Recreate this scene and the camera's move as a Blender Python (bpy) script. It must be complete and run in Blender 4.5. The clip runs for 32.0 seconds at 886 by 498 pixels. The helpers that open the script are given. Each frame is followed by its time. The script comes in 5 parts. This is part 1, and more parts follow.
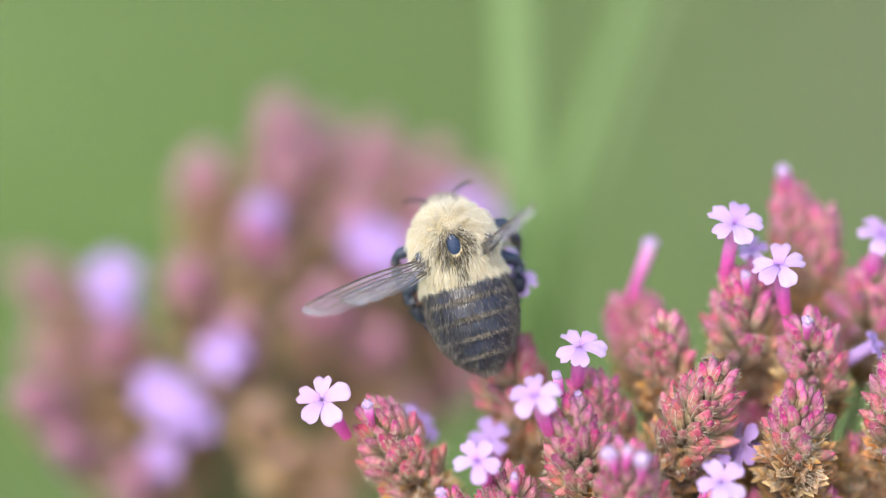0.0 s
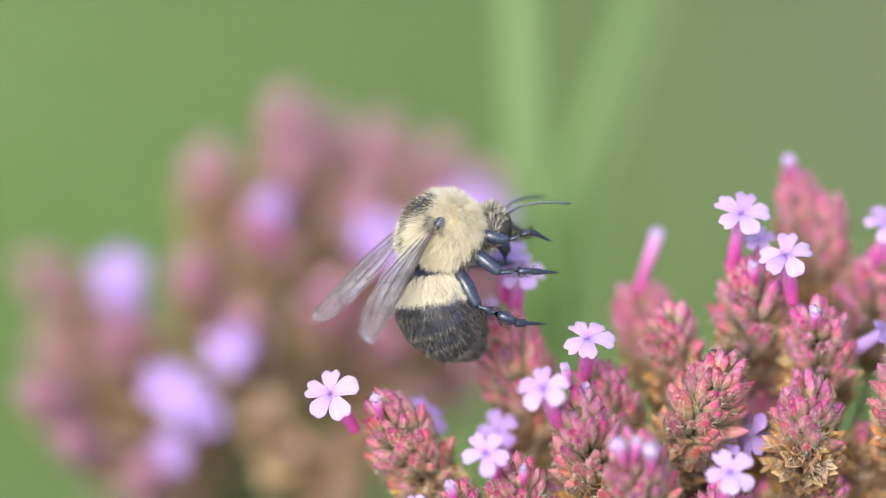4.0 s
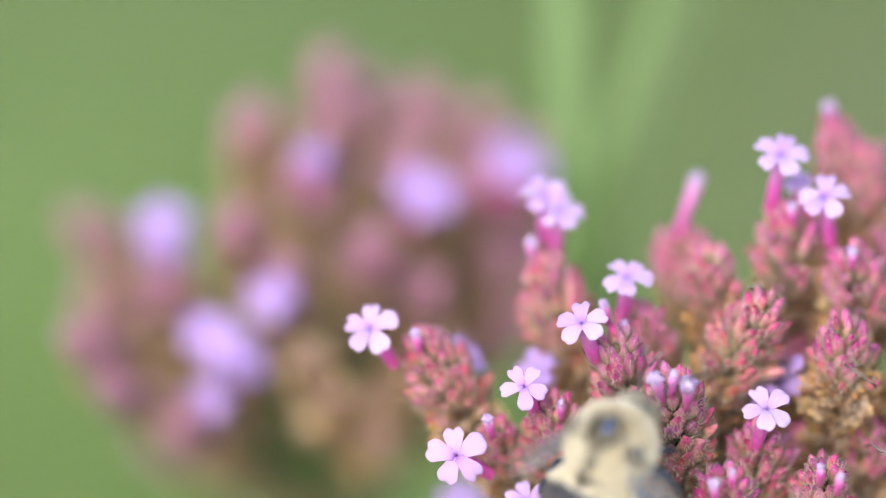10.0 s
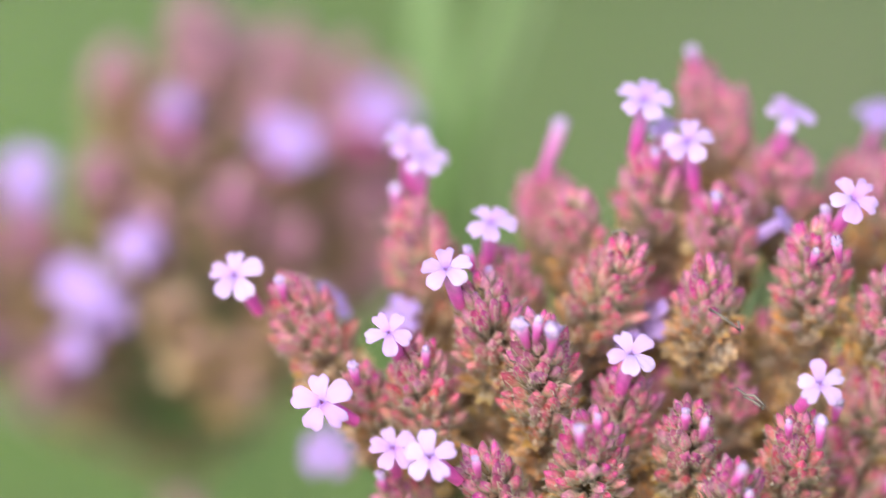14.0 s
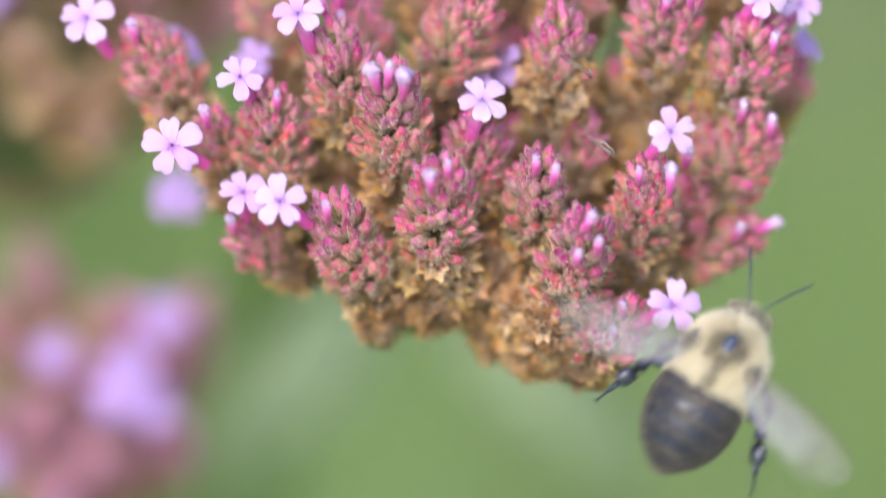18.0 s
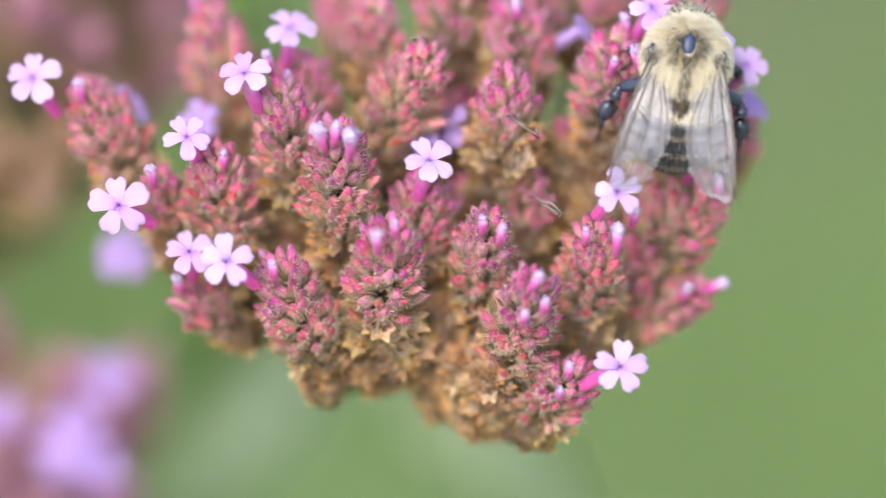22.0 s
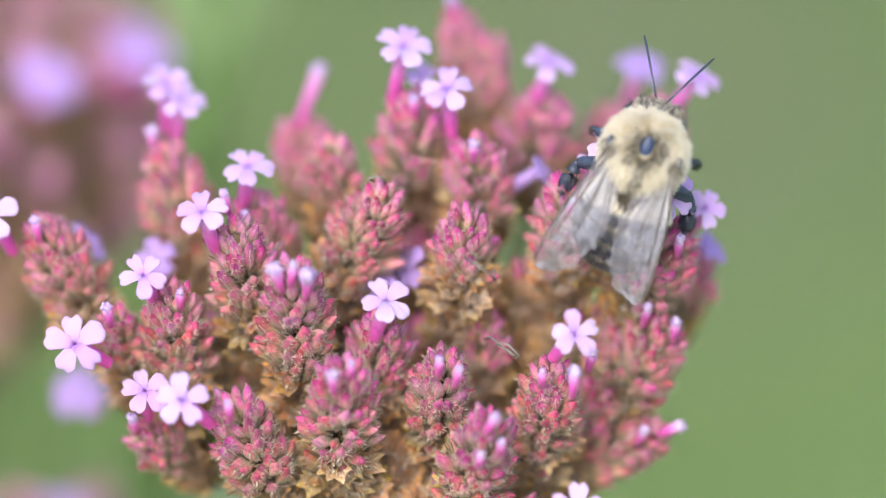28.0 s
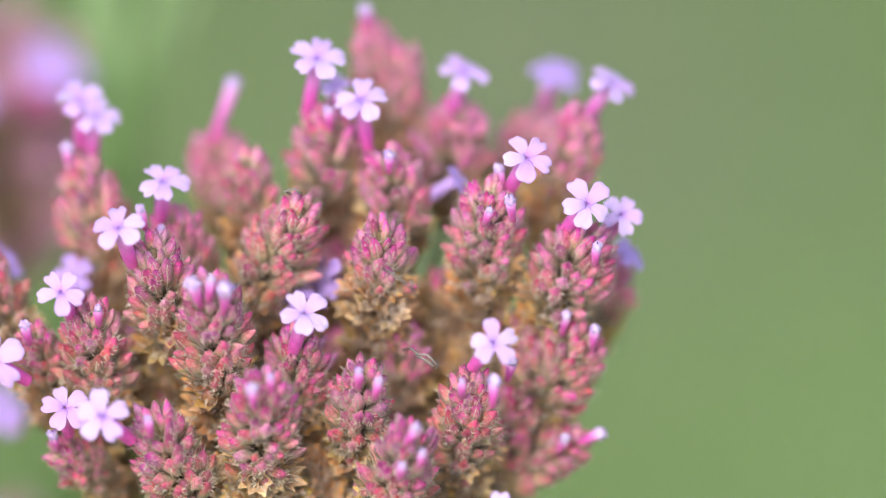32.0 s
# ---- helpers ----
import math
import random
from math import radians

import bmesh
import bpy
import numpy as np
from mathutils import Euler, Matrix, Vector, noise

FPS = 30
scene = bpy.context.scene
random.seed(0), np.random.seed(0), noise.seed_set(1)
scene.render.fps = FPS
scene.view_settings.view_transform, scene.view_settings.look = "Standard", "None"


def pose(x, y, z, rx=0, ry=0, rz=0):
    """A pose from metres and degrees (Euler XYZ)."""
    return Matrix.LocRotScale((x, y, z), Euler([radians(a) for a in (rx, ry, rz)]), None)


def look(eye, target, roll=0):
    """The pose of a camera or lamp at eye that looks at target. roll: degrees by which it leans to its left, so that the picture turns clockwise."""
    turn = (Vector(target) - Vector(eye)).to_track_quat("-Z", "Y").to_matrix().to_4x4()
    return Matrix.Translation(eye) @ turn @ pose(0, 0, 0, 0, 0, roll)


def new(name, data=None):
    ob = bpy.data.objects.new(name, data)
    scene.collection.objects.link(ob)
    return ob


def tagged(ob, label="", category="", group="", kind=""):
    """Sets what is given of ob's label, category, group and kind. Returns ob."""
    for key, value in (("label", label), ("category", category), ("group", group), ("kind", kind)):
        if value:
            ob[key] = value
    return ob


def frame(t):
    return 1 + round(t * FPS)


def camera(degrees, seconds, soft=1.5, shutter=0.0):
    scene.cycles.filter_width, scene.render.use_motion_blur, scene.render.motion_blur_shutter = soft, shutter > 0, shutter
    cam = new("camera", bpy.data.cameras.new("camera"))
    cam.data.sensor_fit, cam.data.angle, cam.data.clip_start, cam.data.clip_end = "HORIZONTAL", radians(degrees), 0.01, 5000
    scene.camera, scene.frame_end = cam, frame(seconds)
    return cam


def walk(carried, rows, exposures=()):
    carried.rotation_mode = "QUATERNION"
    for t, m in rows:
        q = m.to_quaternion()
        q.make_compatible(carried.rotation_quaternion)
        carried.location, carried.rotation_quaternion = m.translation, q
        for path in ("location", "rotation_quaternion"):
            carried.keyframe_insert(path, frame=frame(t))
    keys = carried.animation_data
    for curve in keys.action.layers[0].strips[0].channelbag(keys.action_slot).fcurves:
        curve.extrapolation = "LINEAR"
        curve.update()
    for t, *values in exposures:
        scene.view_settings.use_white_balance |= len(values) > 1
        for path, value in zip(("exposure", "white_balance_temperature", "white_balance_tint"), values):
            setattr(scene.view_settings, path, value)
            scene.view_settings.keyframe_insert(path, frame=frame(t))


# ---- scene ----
# A bumblebee visits a garden verbena: one flower head close by, two behind it, a lawn below.
MM = 0.001
LEAN = -30  # the flower heads lean towards the viewer

# ---- camera ----
cam = camera(4.7, 32.0, soft=1.05, shutter=0.7)
cam.data.dof.use_dof = True
cam.data.dof.focus_distance = 0.8978
cam.data.dof.aperture_fstop = 7.2
walk(cam, [
    (0.0, look((0, -0.7615, 1.4691), (-0.02475, 0.01656, 1.01737), -1.82)),
    (0.5, look((0, -0.7615, 1.4691), (-0.02372, 0.01660, 1.01739), -2.09)),
    (1.0, look((0, -0.7615, 1.4691), (-0.02185, 0.01694, 1.01788), -2.51)),
    (1.5, look((0, -0.7615, 1.4691), (-0.02172, 0.01673, 1.01751), -1.72)),
    (2.0, look((0, -0.7615, 1.4691), (-0.02443, 0.01564, 1.01576), -1.66)),
    (2.5, look((0, -0.7615, 1.4691), (-0.02660, 0.01520, 1.01514), -2.53)),
    (4.5, look((0, -0.7615, 1.4691), (-0.02454, 0.01645, 1.01716), -2.21)),
    (5.0, look((0, -0.7615, 1.4691), (-0.02451, 0.01518, 1.01499), -2.04)),
    (5.5, look((0, -0.7615, 1.4691), (-0.02400, 0.01478, 1.01428), -2.14)),
    (6.0, look((0, -0.7615, 1.4691), (-0.02540, 0.01515, 1.01498), -2.33)),
    (6.5, look((0, -0.7615, 1.4691), (-0.02546, 0.01546, 1.01553), -2.10)),
    (7.0, look((0, -0.7616, 1.4689), (-0.02587, 0.01539, 1.01552), -1.84)),
    (7.5, look((0, -0.7625, 1.4680), (-0.02710, 0.01436, 1.01439), -1.98)),
    (8.0, look((0, -0.7670, 1.4632), (-0.02556, 0.01210, 1.01340), -1.36)),
    (8.5, look((0, -0.7753, 1.4544), (-0.02558, 0.00896, 1.01359), -1.53)),
    (9.0, look((0, -0.7787, 1.4507), (-0.02604, 0.00756, 1.01361), -1.95)),
    (9.5, look((0, -0.7793, 1.4501), (-0.02686, 0.00774, 1.01444), -1.80)),
    (10.0, look((0, -0.7794, 1.4500), (-0.02865, 0.00815, 1.01535), -1.69)),
    (10.5, look((0, -0.7794, 1.4500), (-0.02822, 0.00829, 1.01559), -1.75)),
    (11.0, look((0, -0.7794, 1.4500), (-0.02581, 0.00817, 1.01521), -1.64)),
    (11.5, look((0, -0.7794, 1.4500), (-0.02413, 0.00852, 1.01576), -2.07)),
    (12.0, look((0, -0.7794, 1.4500), (-0.02280, 0.00865, 1.01593), -1.58)),
    (12.5, look((0, -0.7794, 1.4500), (-0.02083, 0.00824, 1.01508), -1.69)),
    (13.0, look((0, -0.7794, 1.4500), (-0.02055, 0.00738, 1.01351), -2.11)),
    (13.5, look((0, -0.7794, 1.4500), (-0.01944, 0.00693, 1.01266), -1.93)),
    (14.0, look((0, -0.7794, 1.4500), (-0.01739, 0.00615, 1.01116), -1.63)),
    (14.5, look((0, -0.7794, 1.4500), (-0.01422, 0.00474, 1.00853), -1.54)),
    (16.5, look((0, -0.7794, 1.4500), (-0.01190, 0.00139, 1.00256), -0.08)),
    (17.0, look((0, -0.7794, 1.4500), (-0.00943, 0.00008, 1.00024), -0.12)),
    (17.5, look((0, -0.7794, 1.4500), (-0.00710, -0.00167, 0.99716), -0.27)),
    (18.0, look((0, -0.7794, 1.4500), (-0.00524, -0.00438, 0.99251), -0.71)),
    (18.5, look((0, -0.7794, 1.4500), (-0.00448, -0.00625, 0.98934), -0.90)),
    (19.0, look((0, -0.7794, 1.4500), (-0.00403, -0.00716, 0.98780), -0.98)),
    (19.5, look((0, -0.7794, 1.4500), (-0.00217, -0.00662, 0.98868), -0.64)),
    (20.0, look((0, -0.7794, 1.4500), (-0.00112, -0.00425, 0.99266), -0.24)),
    (20.5, look((0, -0.7794, 1.4500), (-0.00042, -0.00194, 0.99657), -0.14)),
    (21.0, look((0, -0.7794, 1.4500), (-0.00088, -0.00103, 0.99809), 0.34)),
    (21.5, look((0, -0.7793, 1.4500), (-0.00060, -0.00124, 0.99769), 0.34)),
    (22.0, look((0, -0.7793, 1.4499), (-0.00074, -0.00175, 0.99674), -0.45)),
    (22.5, look((0, -0.7793, 1.4499), (0.00123, -0.00116, 0.99768), -0.75)),
    (23.0, look((0, -0.7792, 1.4499), (-0.00000, 0.00019, 0.99989), -0.00)),
    (23.5, look((0, -0.7792, 1.4499), (-0.00004, 0.00216, 1.00316), -0.06)),
    (24.0, look((0, -0.7791, 1.4498), (-0.00092, 0.00340, 1.00514), 0.19)),
    (24.5, look((0, -0.7790, 1.4497), (-0.00126, 0.00344, 1.00496), 0.05)),
    (25.0, look((0, -0.7788, 1.4497), (-0.00055, 0.00290, 1.00369), 0.05)),
    (25.5, look((0, -0.7787, 1.4496), (0.00184, 0.00269, 1.00299), -0.34)),
    (26.0, look((0, -0.7785, 1.4495), (0.00239, 0.00364, 1.00425), -0.65)),
    (26.5, look((0, -0.7783, 1.4494), (0.00224, 0.00523, 1.00664), -0.24)),
    (28.5, look((0, -0.7777, 1.4490), (0.00292, 0.00559, 1.00580), 0.14)),
    (29.0, look((0, -0.7776, 1.4489), (0.00640, 0.00559, 1.00558), -0.38)),
    (29.5, look((0, -0.7775, 1.4489), (0.00799, 0.00569, 1.00558), -0.33)),
    (30.0, look((0, -0.7774, 1.4489), (0.00681, 0.00659, 1.00700), -0.49)),
    (30.5, look((0, -0.7774, 1.4488), (0.00631, 0.00713, 1.00783), -0.21)),
    (31.0, look((0, -0.7774, 1.4488), (0.00886, 0.00756, 1.00856), -0.71)),
    (31.5, look((0, -0.7773, 1.4488), (0.00968, 0.00674, 1.00705), -1.11)),
    (32.0, look((0, -0.7773, 1.4488), (0.00981, 0.00647, 1.00653), -0.65)),
], exposures=((0, 0.35, 6500, 10), (10, 0.35, 6500, 10), (16, 0.38, 6500, 10), (20, 0.38, 6500, 10), (25, 0.4, 6350, 12), (28, 0.37, 6300, 12), (32, 0.37, 6300, 12)))

# ---- light ----
world = bpy.data.worlds.new("sky")
scene.world = world
world.use_nodes = True
wn = world.node_tree.nodes
sky = wn.new("ShaderNodeTexSky")
sky.sky_type, sky.sun_disc = "NISHITA", False
sky.sun_elevation, sky.sun_rotation = radians(46), radians(200)
sky.dust_density, sky.air_density = 3.0, 1.0
wn["Background"].inputs["Strength"].default_value = 0.2
world.node_tree.links.new(sky.outputs["Color"], wn["Background"].inputs["Color"])
sun = new("sun", bpy.data.lights.new("sun", "SUN"))
sun.data.energy, sun.data.angle, sun.data.color = 1.7, radians(25), (1.0, 0.95, 0.88)
sun.matrix_world = look((-0.25, -0.7, 0.78), (0, 0, 0))


# ---- materials ----
def material(name, rough=0.6, spec=0.4, sheen=0.0, metal=0.0, alpha=1.0, translucent=0.0):
    """A principled material; returns it with its node tree and shader."""
    m = bpy.data.materials.new(name)
    m.use_nodes = True
    t = m.node_tree
    p = t.nodes["Principled BSDF"]
    p.inputs["Roughness"].default_value, p.inputs["Specular IOR Level"].default_value = rough, spec
    p.inputs["Metallic"].default_value, p.inputs["Alpha"].default_value = metal, alpha
    p.inputs["Sheen Weight"].default_value = sheen
    if translucent:
        mix, tr = t.nodes.new("ShaderNodeMixShader"), t.nodes.new("ShaderNodeBsdfTranslucent")
        mix.inputs[0].default_value = translucent
        t.links.new(p.outputs[0], mix.inputs[1])
        t.links.new(tr.outputs[0], mix.inputs[2])
        t.links.new(mix.outputs[0], t.nodes["Material Output"].inputs["Surface"])
    return m, t, p


def colour_in(t, p, socket):
    """Feeds a colour into the shader and into its translucent part."""
    t.links.new(socket, p.inputs["Base Color"])
    for n in t.nodes:
        if n.bl_idname == "ShaderNodeBsdfTranslucent":
            t.links.new(socket, n.inputs["Color"])


def ramp(t, socket, stops):
    r = t.nodes.new("ShaderNodeValToRGB")
    e = r.color_ramp.elements
    while len(e) < len(stops):
        e.new(0.5)
    for el, (pos, col) in zip(e, stops):
        el.position, el.color = pos, (*col, 1)
    t.links.new(socket, r.inputs[0])
    return r.outputs[0]


def noise_of(t, scale, detail=3.0, coords="Object"):
    tc, n = t.nodes.new("ShaderNodeTexCoord"), t.nodes.new("ShaderNodeTexNoise")
    n.inputs["Scale"].default_value, n.inputs["Detail"].default_value = scale, detail
    t.links.new(tc.outputs[coords], n.inputs["Vector"])
    return n.outputs["Fac"]


def bump(t, p, socket, distance, strength=0.5):
    b = t.nodes.new("ShaderNodeBump")
    b.inputs["Distance"].default_value, b.inputs["Strength"].default_value = distance, strength
    t.links.new(socket, b.inputs["Height"])
    t.links.new(b.outputs[0], p.inputs["Normal"])


def blend(t, kind, fac, a, b):
    m = t.nodes.new("ShaderNodeMix")
    m.data_type, m.blend_type = "RGBA", kind
    for key, v in (("Factor", fac), ("A", a), ("B", b)):
        i = [s for s in m.inputs if s.name == key and s.enabled][0]
        if hasattr(v, "is_linked"):
            t.links.new(v, i)
        else:
            i.default_value = v
    return [s for s in m.outputs if s.enabled][0]


def hue_shift(t, col, rnd, hue=0.03, val=0.35, sat=0.2):
    """Varies a colour from piece to piece."""
    h = t.nodes.new("ShaderNodeHueSaturation")
    for name, mid, span in (("Hue", 0.5, hue), ("Value", 1.0, val), ("Saturation", 1.0, sat)):
        mr, w = t.nodes.new("ShaderNodeMapRange"), t.nodes.new("ShaderNodeMath")
        w.operation = "FRACT"
        mul = t.nodes.new("ShaderNodeMath")
        mul.operation = "MULTIPLY"
        mul.inputs[1].default_value = {"Hue": 7.13, "Value": 3.71, "Saturation": 11.9}[name]
        t.links.new(rnd, mul.inputs[0])
        t.links.new(mul.outputs[0], w.inputs[0])
        t.links.new(w.outputs[0], mr.inputs["Value"])
        mr.inputs["To Min"].default_value, mr.inputs["To Max"].default_value = mid - span, mid + span
        t.links.new(mr.outputs[0], h.inputs[name])
    t.links.new(col, h.inputs["Color"])
    return h.outputs[0]


def attribute(t, name):
    a = t.nodes.new("ShaderNodeAttribute")
    a.attribute_name = name
    return a.outputs["Fac"]


def piece_random(t, single):
    if single:
        return t.nodes.new("ShaderNodeObjectInfo").outputs["Random"]
    return t.nodes.new("ShaderNodeNewGeometry").outputs["Random Per Island"]


def calyx_material(name, stops, single=False, magenta=None):
    """A husk's skin from foot to tip; magenta: the stops of young husks, mixed in by the attribute tone."""
    m, t, p = material(name, 0.55, 0.4, 0.2, translucent=0.12)
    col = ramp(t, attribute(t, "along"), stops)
    if magenta:
        col = blend(t, "MIX", attribute(t, "tone"), col, ramp(t, attribute(t, "along"), magenta))
    col = hue_shift(t, col, piece_random(t, single), 0.022, 0.36, 0.2)
    speck = ramp(t, noise_of(t, 2500), [(0.32, (0.55, 0.52, 0.46)), (0.62, (1.2, 1.2, 1.15))])
    colour_in(t, p, blend(t, "MULTIPLY", 0.7, col, speck))
    bump(t, p, noise_of(t, 4000), 0.0001, 0.6)
    return m


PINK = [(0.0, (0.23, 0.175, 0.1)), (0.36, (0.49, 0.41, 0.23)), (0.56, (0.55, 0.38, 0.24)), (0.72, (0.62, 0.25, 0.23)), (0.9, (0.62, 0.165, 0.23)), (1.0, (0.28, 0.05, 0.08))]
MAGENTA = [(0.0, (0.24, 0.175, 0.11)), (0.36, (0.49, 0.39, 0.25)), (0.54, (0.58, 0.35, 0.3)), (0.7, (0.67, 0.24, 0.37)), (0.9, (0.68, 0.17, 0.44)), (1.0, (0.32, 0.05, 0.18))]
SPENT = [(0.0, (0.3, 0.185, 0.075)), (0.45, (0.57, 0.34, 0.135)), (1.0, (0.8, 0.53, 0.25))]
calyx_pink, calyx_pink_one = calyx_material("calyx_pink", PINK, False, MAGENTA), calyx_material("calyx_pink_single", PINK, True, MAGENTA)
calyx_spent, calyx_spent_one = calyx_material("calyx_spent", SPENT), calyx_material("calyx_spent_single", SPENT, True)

# heads behind: the same husks, their different lighting put into the colour stops
MAUVE = [(0.0, (0.19, 0.16, 0.1)), (0.4, (0.36, 0.26, 0.21)), (0.7, (0.54, 0.26, 0.36)), (1.0, (0.66, 0.31, 0.54))]
DUSKY = [(0.0, (0.4, 0.27, 0.16)), (0.5, (0.54, 0.37, 0.22)), (1.0, (0.65, 0.47, 0.31))]
calyx_mauve, calyx_dusky = calyx_material("calyx_mauve", MAUVE), calyx_material("calyx_dusky", DUSKY)
hair_mat, t, p = material("calyx_hair", 0.6, 0.3, translucent=0.3)
colour_in(t, p, ramp(t, noise_of(t, 400), [(0.3, (0.5, 0.43, 0.32)), (0.7, (0.8, 0.7, 0.58))]))

petal_mat, t, p = material("petal", 0.55, 0.3, 0.2, translucent=0.3)
col = ramp(t, attribute(t, "along"), [(0.0, (0.5, 0.27, 0.72)), (0.12, (0.62, 0.39, 0.82)), (0.3, (0.71, 0.5, 0.87)), (1.0, (0.76, 0.56, 0.9))])
colour_in(t, p, hue_shift(t, col, piece_random(t, True), 0.012, 0.06, 0.15))
bump(t, p, noise_of(t, 1500), 0.0001, 0.3)

# violet florets; on the heads behind, the lack of highlights is coloured in
violet_mat, t, p = material("violet_petal", 0.6, 0.3, 0.2, translucent=0.3)
colour_in(t, p, ramp(t, noise_of(t, 700), [(0.3, (0.55, 0.36, 0.82)), (0.7, (0.68, 0.48, 0.89))]))

tube_mat, t, p = material("corolla_tube", 0.5, 0.35, 0.3, translucent=0.35)
col = ramp(t, attribute(t, "along"), [(0.0, (0.86, 0.12, 0.48)), (0.35, (0.97, 0.16, 0.7)), (0.7, (0.97, 0.4, 0.85)), (0.9, (0.93, 0.55, 0.9)), (1.0, (0.62, 0.36, 0.82))])
colour_in(t, p, blend(t, "MULTIPLY", 0.5, col, ramp(t, noise_of(t, 1800), [(0.3, (0.7, 0.7, 0.7)), (0.7, (1.1, 1.1, 1.1))])))
bud_cap, t, p = material("bud_cap", 0.5, 0.4, 0.2, translucent=0.25)
colour_in(t, p, ramp(t, noise_of(t, 1200), [(0.35, (0.6, 0.38, 0.82)), (0.65, (0.8, 0.66, 0.88))]))

stem_mat, t, p = material("green_stem", 0.6, 0.35)
colour_in(t, p, ramp(t, noise_of(t, 90), [(0.3, (0.19, 0.27, 0.11)), (0.7, (0.3, 0.37, 0.18))]))
bump(t, p, noise_of(t, 900), 0.0002, 0.5)
blade_mat, t, p = material("pale_blade", 0.5, 0.35, translucent=0.3)
colour_in(t, p, ramp(t, noise_of(t, 25), [(0.3, (0.18, 0.315, 0.1)), (0.7, (0.23, 0.375, 0.14))]))
# darkened copy of the blade colour, for the shadow line beside the second blade
shaded_blade, t, p = material("shadow_blade", 0.5, 0.35, translucent=0.1)
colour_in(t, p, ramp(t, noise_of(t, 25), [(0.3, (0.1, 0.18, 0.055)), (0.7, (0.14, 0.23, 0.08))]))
leaf_mat, t, p = material("sage_leaf", 0.6, 0.3, 0.2, translucent=0.2)
colour_in(t, p, ramp(t, noise_of(t, 120), [(0.3, (0.25, 0.36, 0.19)), (0.7, (0.36, 0.46, 0.28))]))
bump(t, p, noise_of(t, 500), 0.0005, 0.5)
dry_mat, t, p = material("dry_thread", 0.6, 0.3)
colour_in(t, p, ramp(t, noise_of(t, 800), [(0.3, (0.14, 0.12, 0.1)), (0.7, (0.3, 0.26, 0.22))]))

ground_mat, t, p = material("lawn", 0.9, 0.1)
big = ramp(t, noise_of(t, 1.7, 2.0), [(0.35, (0.145, 0.225, 0.06)), (0.62, (0.18, 0.24, 0.11))])
fine = ramp(t, noise_of(t, 60.0, 4.0), [(0.3, (0.6, 0.65, 0.5)), (0.7, (1.2, 1.2, 1.2))])
colour_in(t, p, blend(t, "MULTIPLY", 0.7, big, fine))
bump(t, p, noise_of(t, 120.0), 0.01, 0.6)
soil_mat, t, p = material("soil", 0.95, 0.1)
col = ramp(t, noise_of(t, 40.0, 4.0), [(0.3, (0.15, 0.165, 0.1)), (0.7, (0.23, 0.24, 0.165))])
colour_in(t, p, col)
bump(t, p, noise_of(t, 150.0), 0.01, 0.6)
moss_mat, t, p = material("moss", 0.9, 0.1, 0.3)
colour_in(t, p, ramp(t, noise_of(t, 50.0, 4.0), [(0.3, (0.1, 0.2, 0.02)), (0.7, (0.15, 0.26, 0.04))]))
bump(t, p, noise_of(t, 200.0), 0.01, 0.6)
pale_moss, t, p = material("pale_moss", 0.9, 0.1, 0.3)
colour_in(t, p, ramp(t, noise_of(t, 50.0, 4.0), [(0.3, (0.15, 0.26, 0.06)), (0.7, (0.21, 0.33, 0.11))]))
bump(t, p, noise_of(t, 200.0), 0.01, 0.6)
grass_mat, t, p = material("grass", 0.6, 0.25, translucent=0.2)
col = ramp(t, piece_random(t, False), [(0.0, (0.13, 0.21, 0.06)), (1.0, (0.22, 0.29, 0.12))])
colour_in(t, p, col)

cream_fur, t, p = material("cream_fur", 0.85, 0.12, translucent=0.4)
colour_in(t, p, ramp(t, piece_random(t, False), [(0.0, (0.82, 0.73, 0.52)), (0.4, (0.94, 0.89, 0.74)), (1.0, (0.98, 0.96, 0.9))]))
dark_fur, t, p = material("dark_fur", 0.7, 0.3)
colour_in(t, p, ramp(t, piece_random(t, False), [(0.0, (0.012, 0.011, 0.01)), (0.8, (0.035, 0.03, 0.026)), (1.0, (0.12, 0.1, 0.08))]))
grey_fur, t, p = material("grey_fur", 0.7, 0.3)
colour_in(t, p, ramp(t, piece_random(t, False), [(0.0, (0.08, 0.07, 0.058)), (0.7, (0.24, 0.21, 0.17)), (1.0, (0.5, 0.46, 0.38))]))
smoky_fur, t, p = material("smoky_fur", 0.6, 0.35)
colour_in(t, p, ramp(t, piece_random(t, False), [(0.0, (0.04, 0.039, 0.039)), (0.6, (0.13, 0.12, 0.112)), (1.0, (0.29, 0.265, 0.24))]))
dusky_fur, t, p = material("dusky_fur", 0.7, 0.25)
colour_in(t, p, ramp(t, piece_random(t, False), [(0.0, (0.035, 0.03, 0.022)), (0.6, (0.11, 0.09, 0.062)), (1.0, (0.3, 0.26, 0.19))]))
cream_skin, t, p = material("cream_skin", 0.8, 0.2)
colour_in(t, p, ramp(t, noise_of(t, 900), [(0.3, (0.6, 0.52, 0.32)), (0.7, (0.8, 0.72, 0.5))]))
# black armour; the navy in its base colour is reflected sky
chitin, t, p = material("black_chitin", 0.3, 0.8)
colour_in(t, p, ramp(t, noise_of(t, 1200), [(0.3, (0.013, 0.017, 0.036)), (0.7, (0.032, 0.041, 0.085))]))
bump(t, p, noise_of(t, 900), 0.0004, 0.5)
shine, t, p = material("polished_chitin", 0.27, 0.8)
colour_in(t, p, ramp(t, noise_of(t, 2500), [(0.3, (0.025, 0.033, 0.062)), (0.7, (0.06, 0.076, 0.125))]))
# the sky's blue reflection is put into the patch's base colour
patch_mat, t, p = material("sky_tinted_patch", 0.4, 0.45)
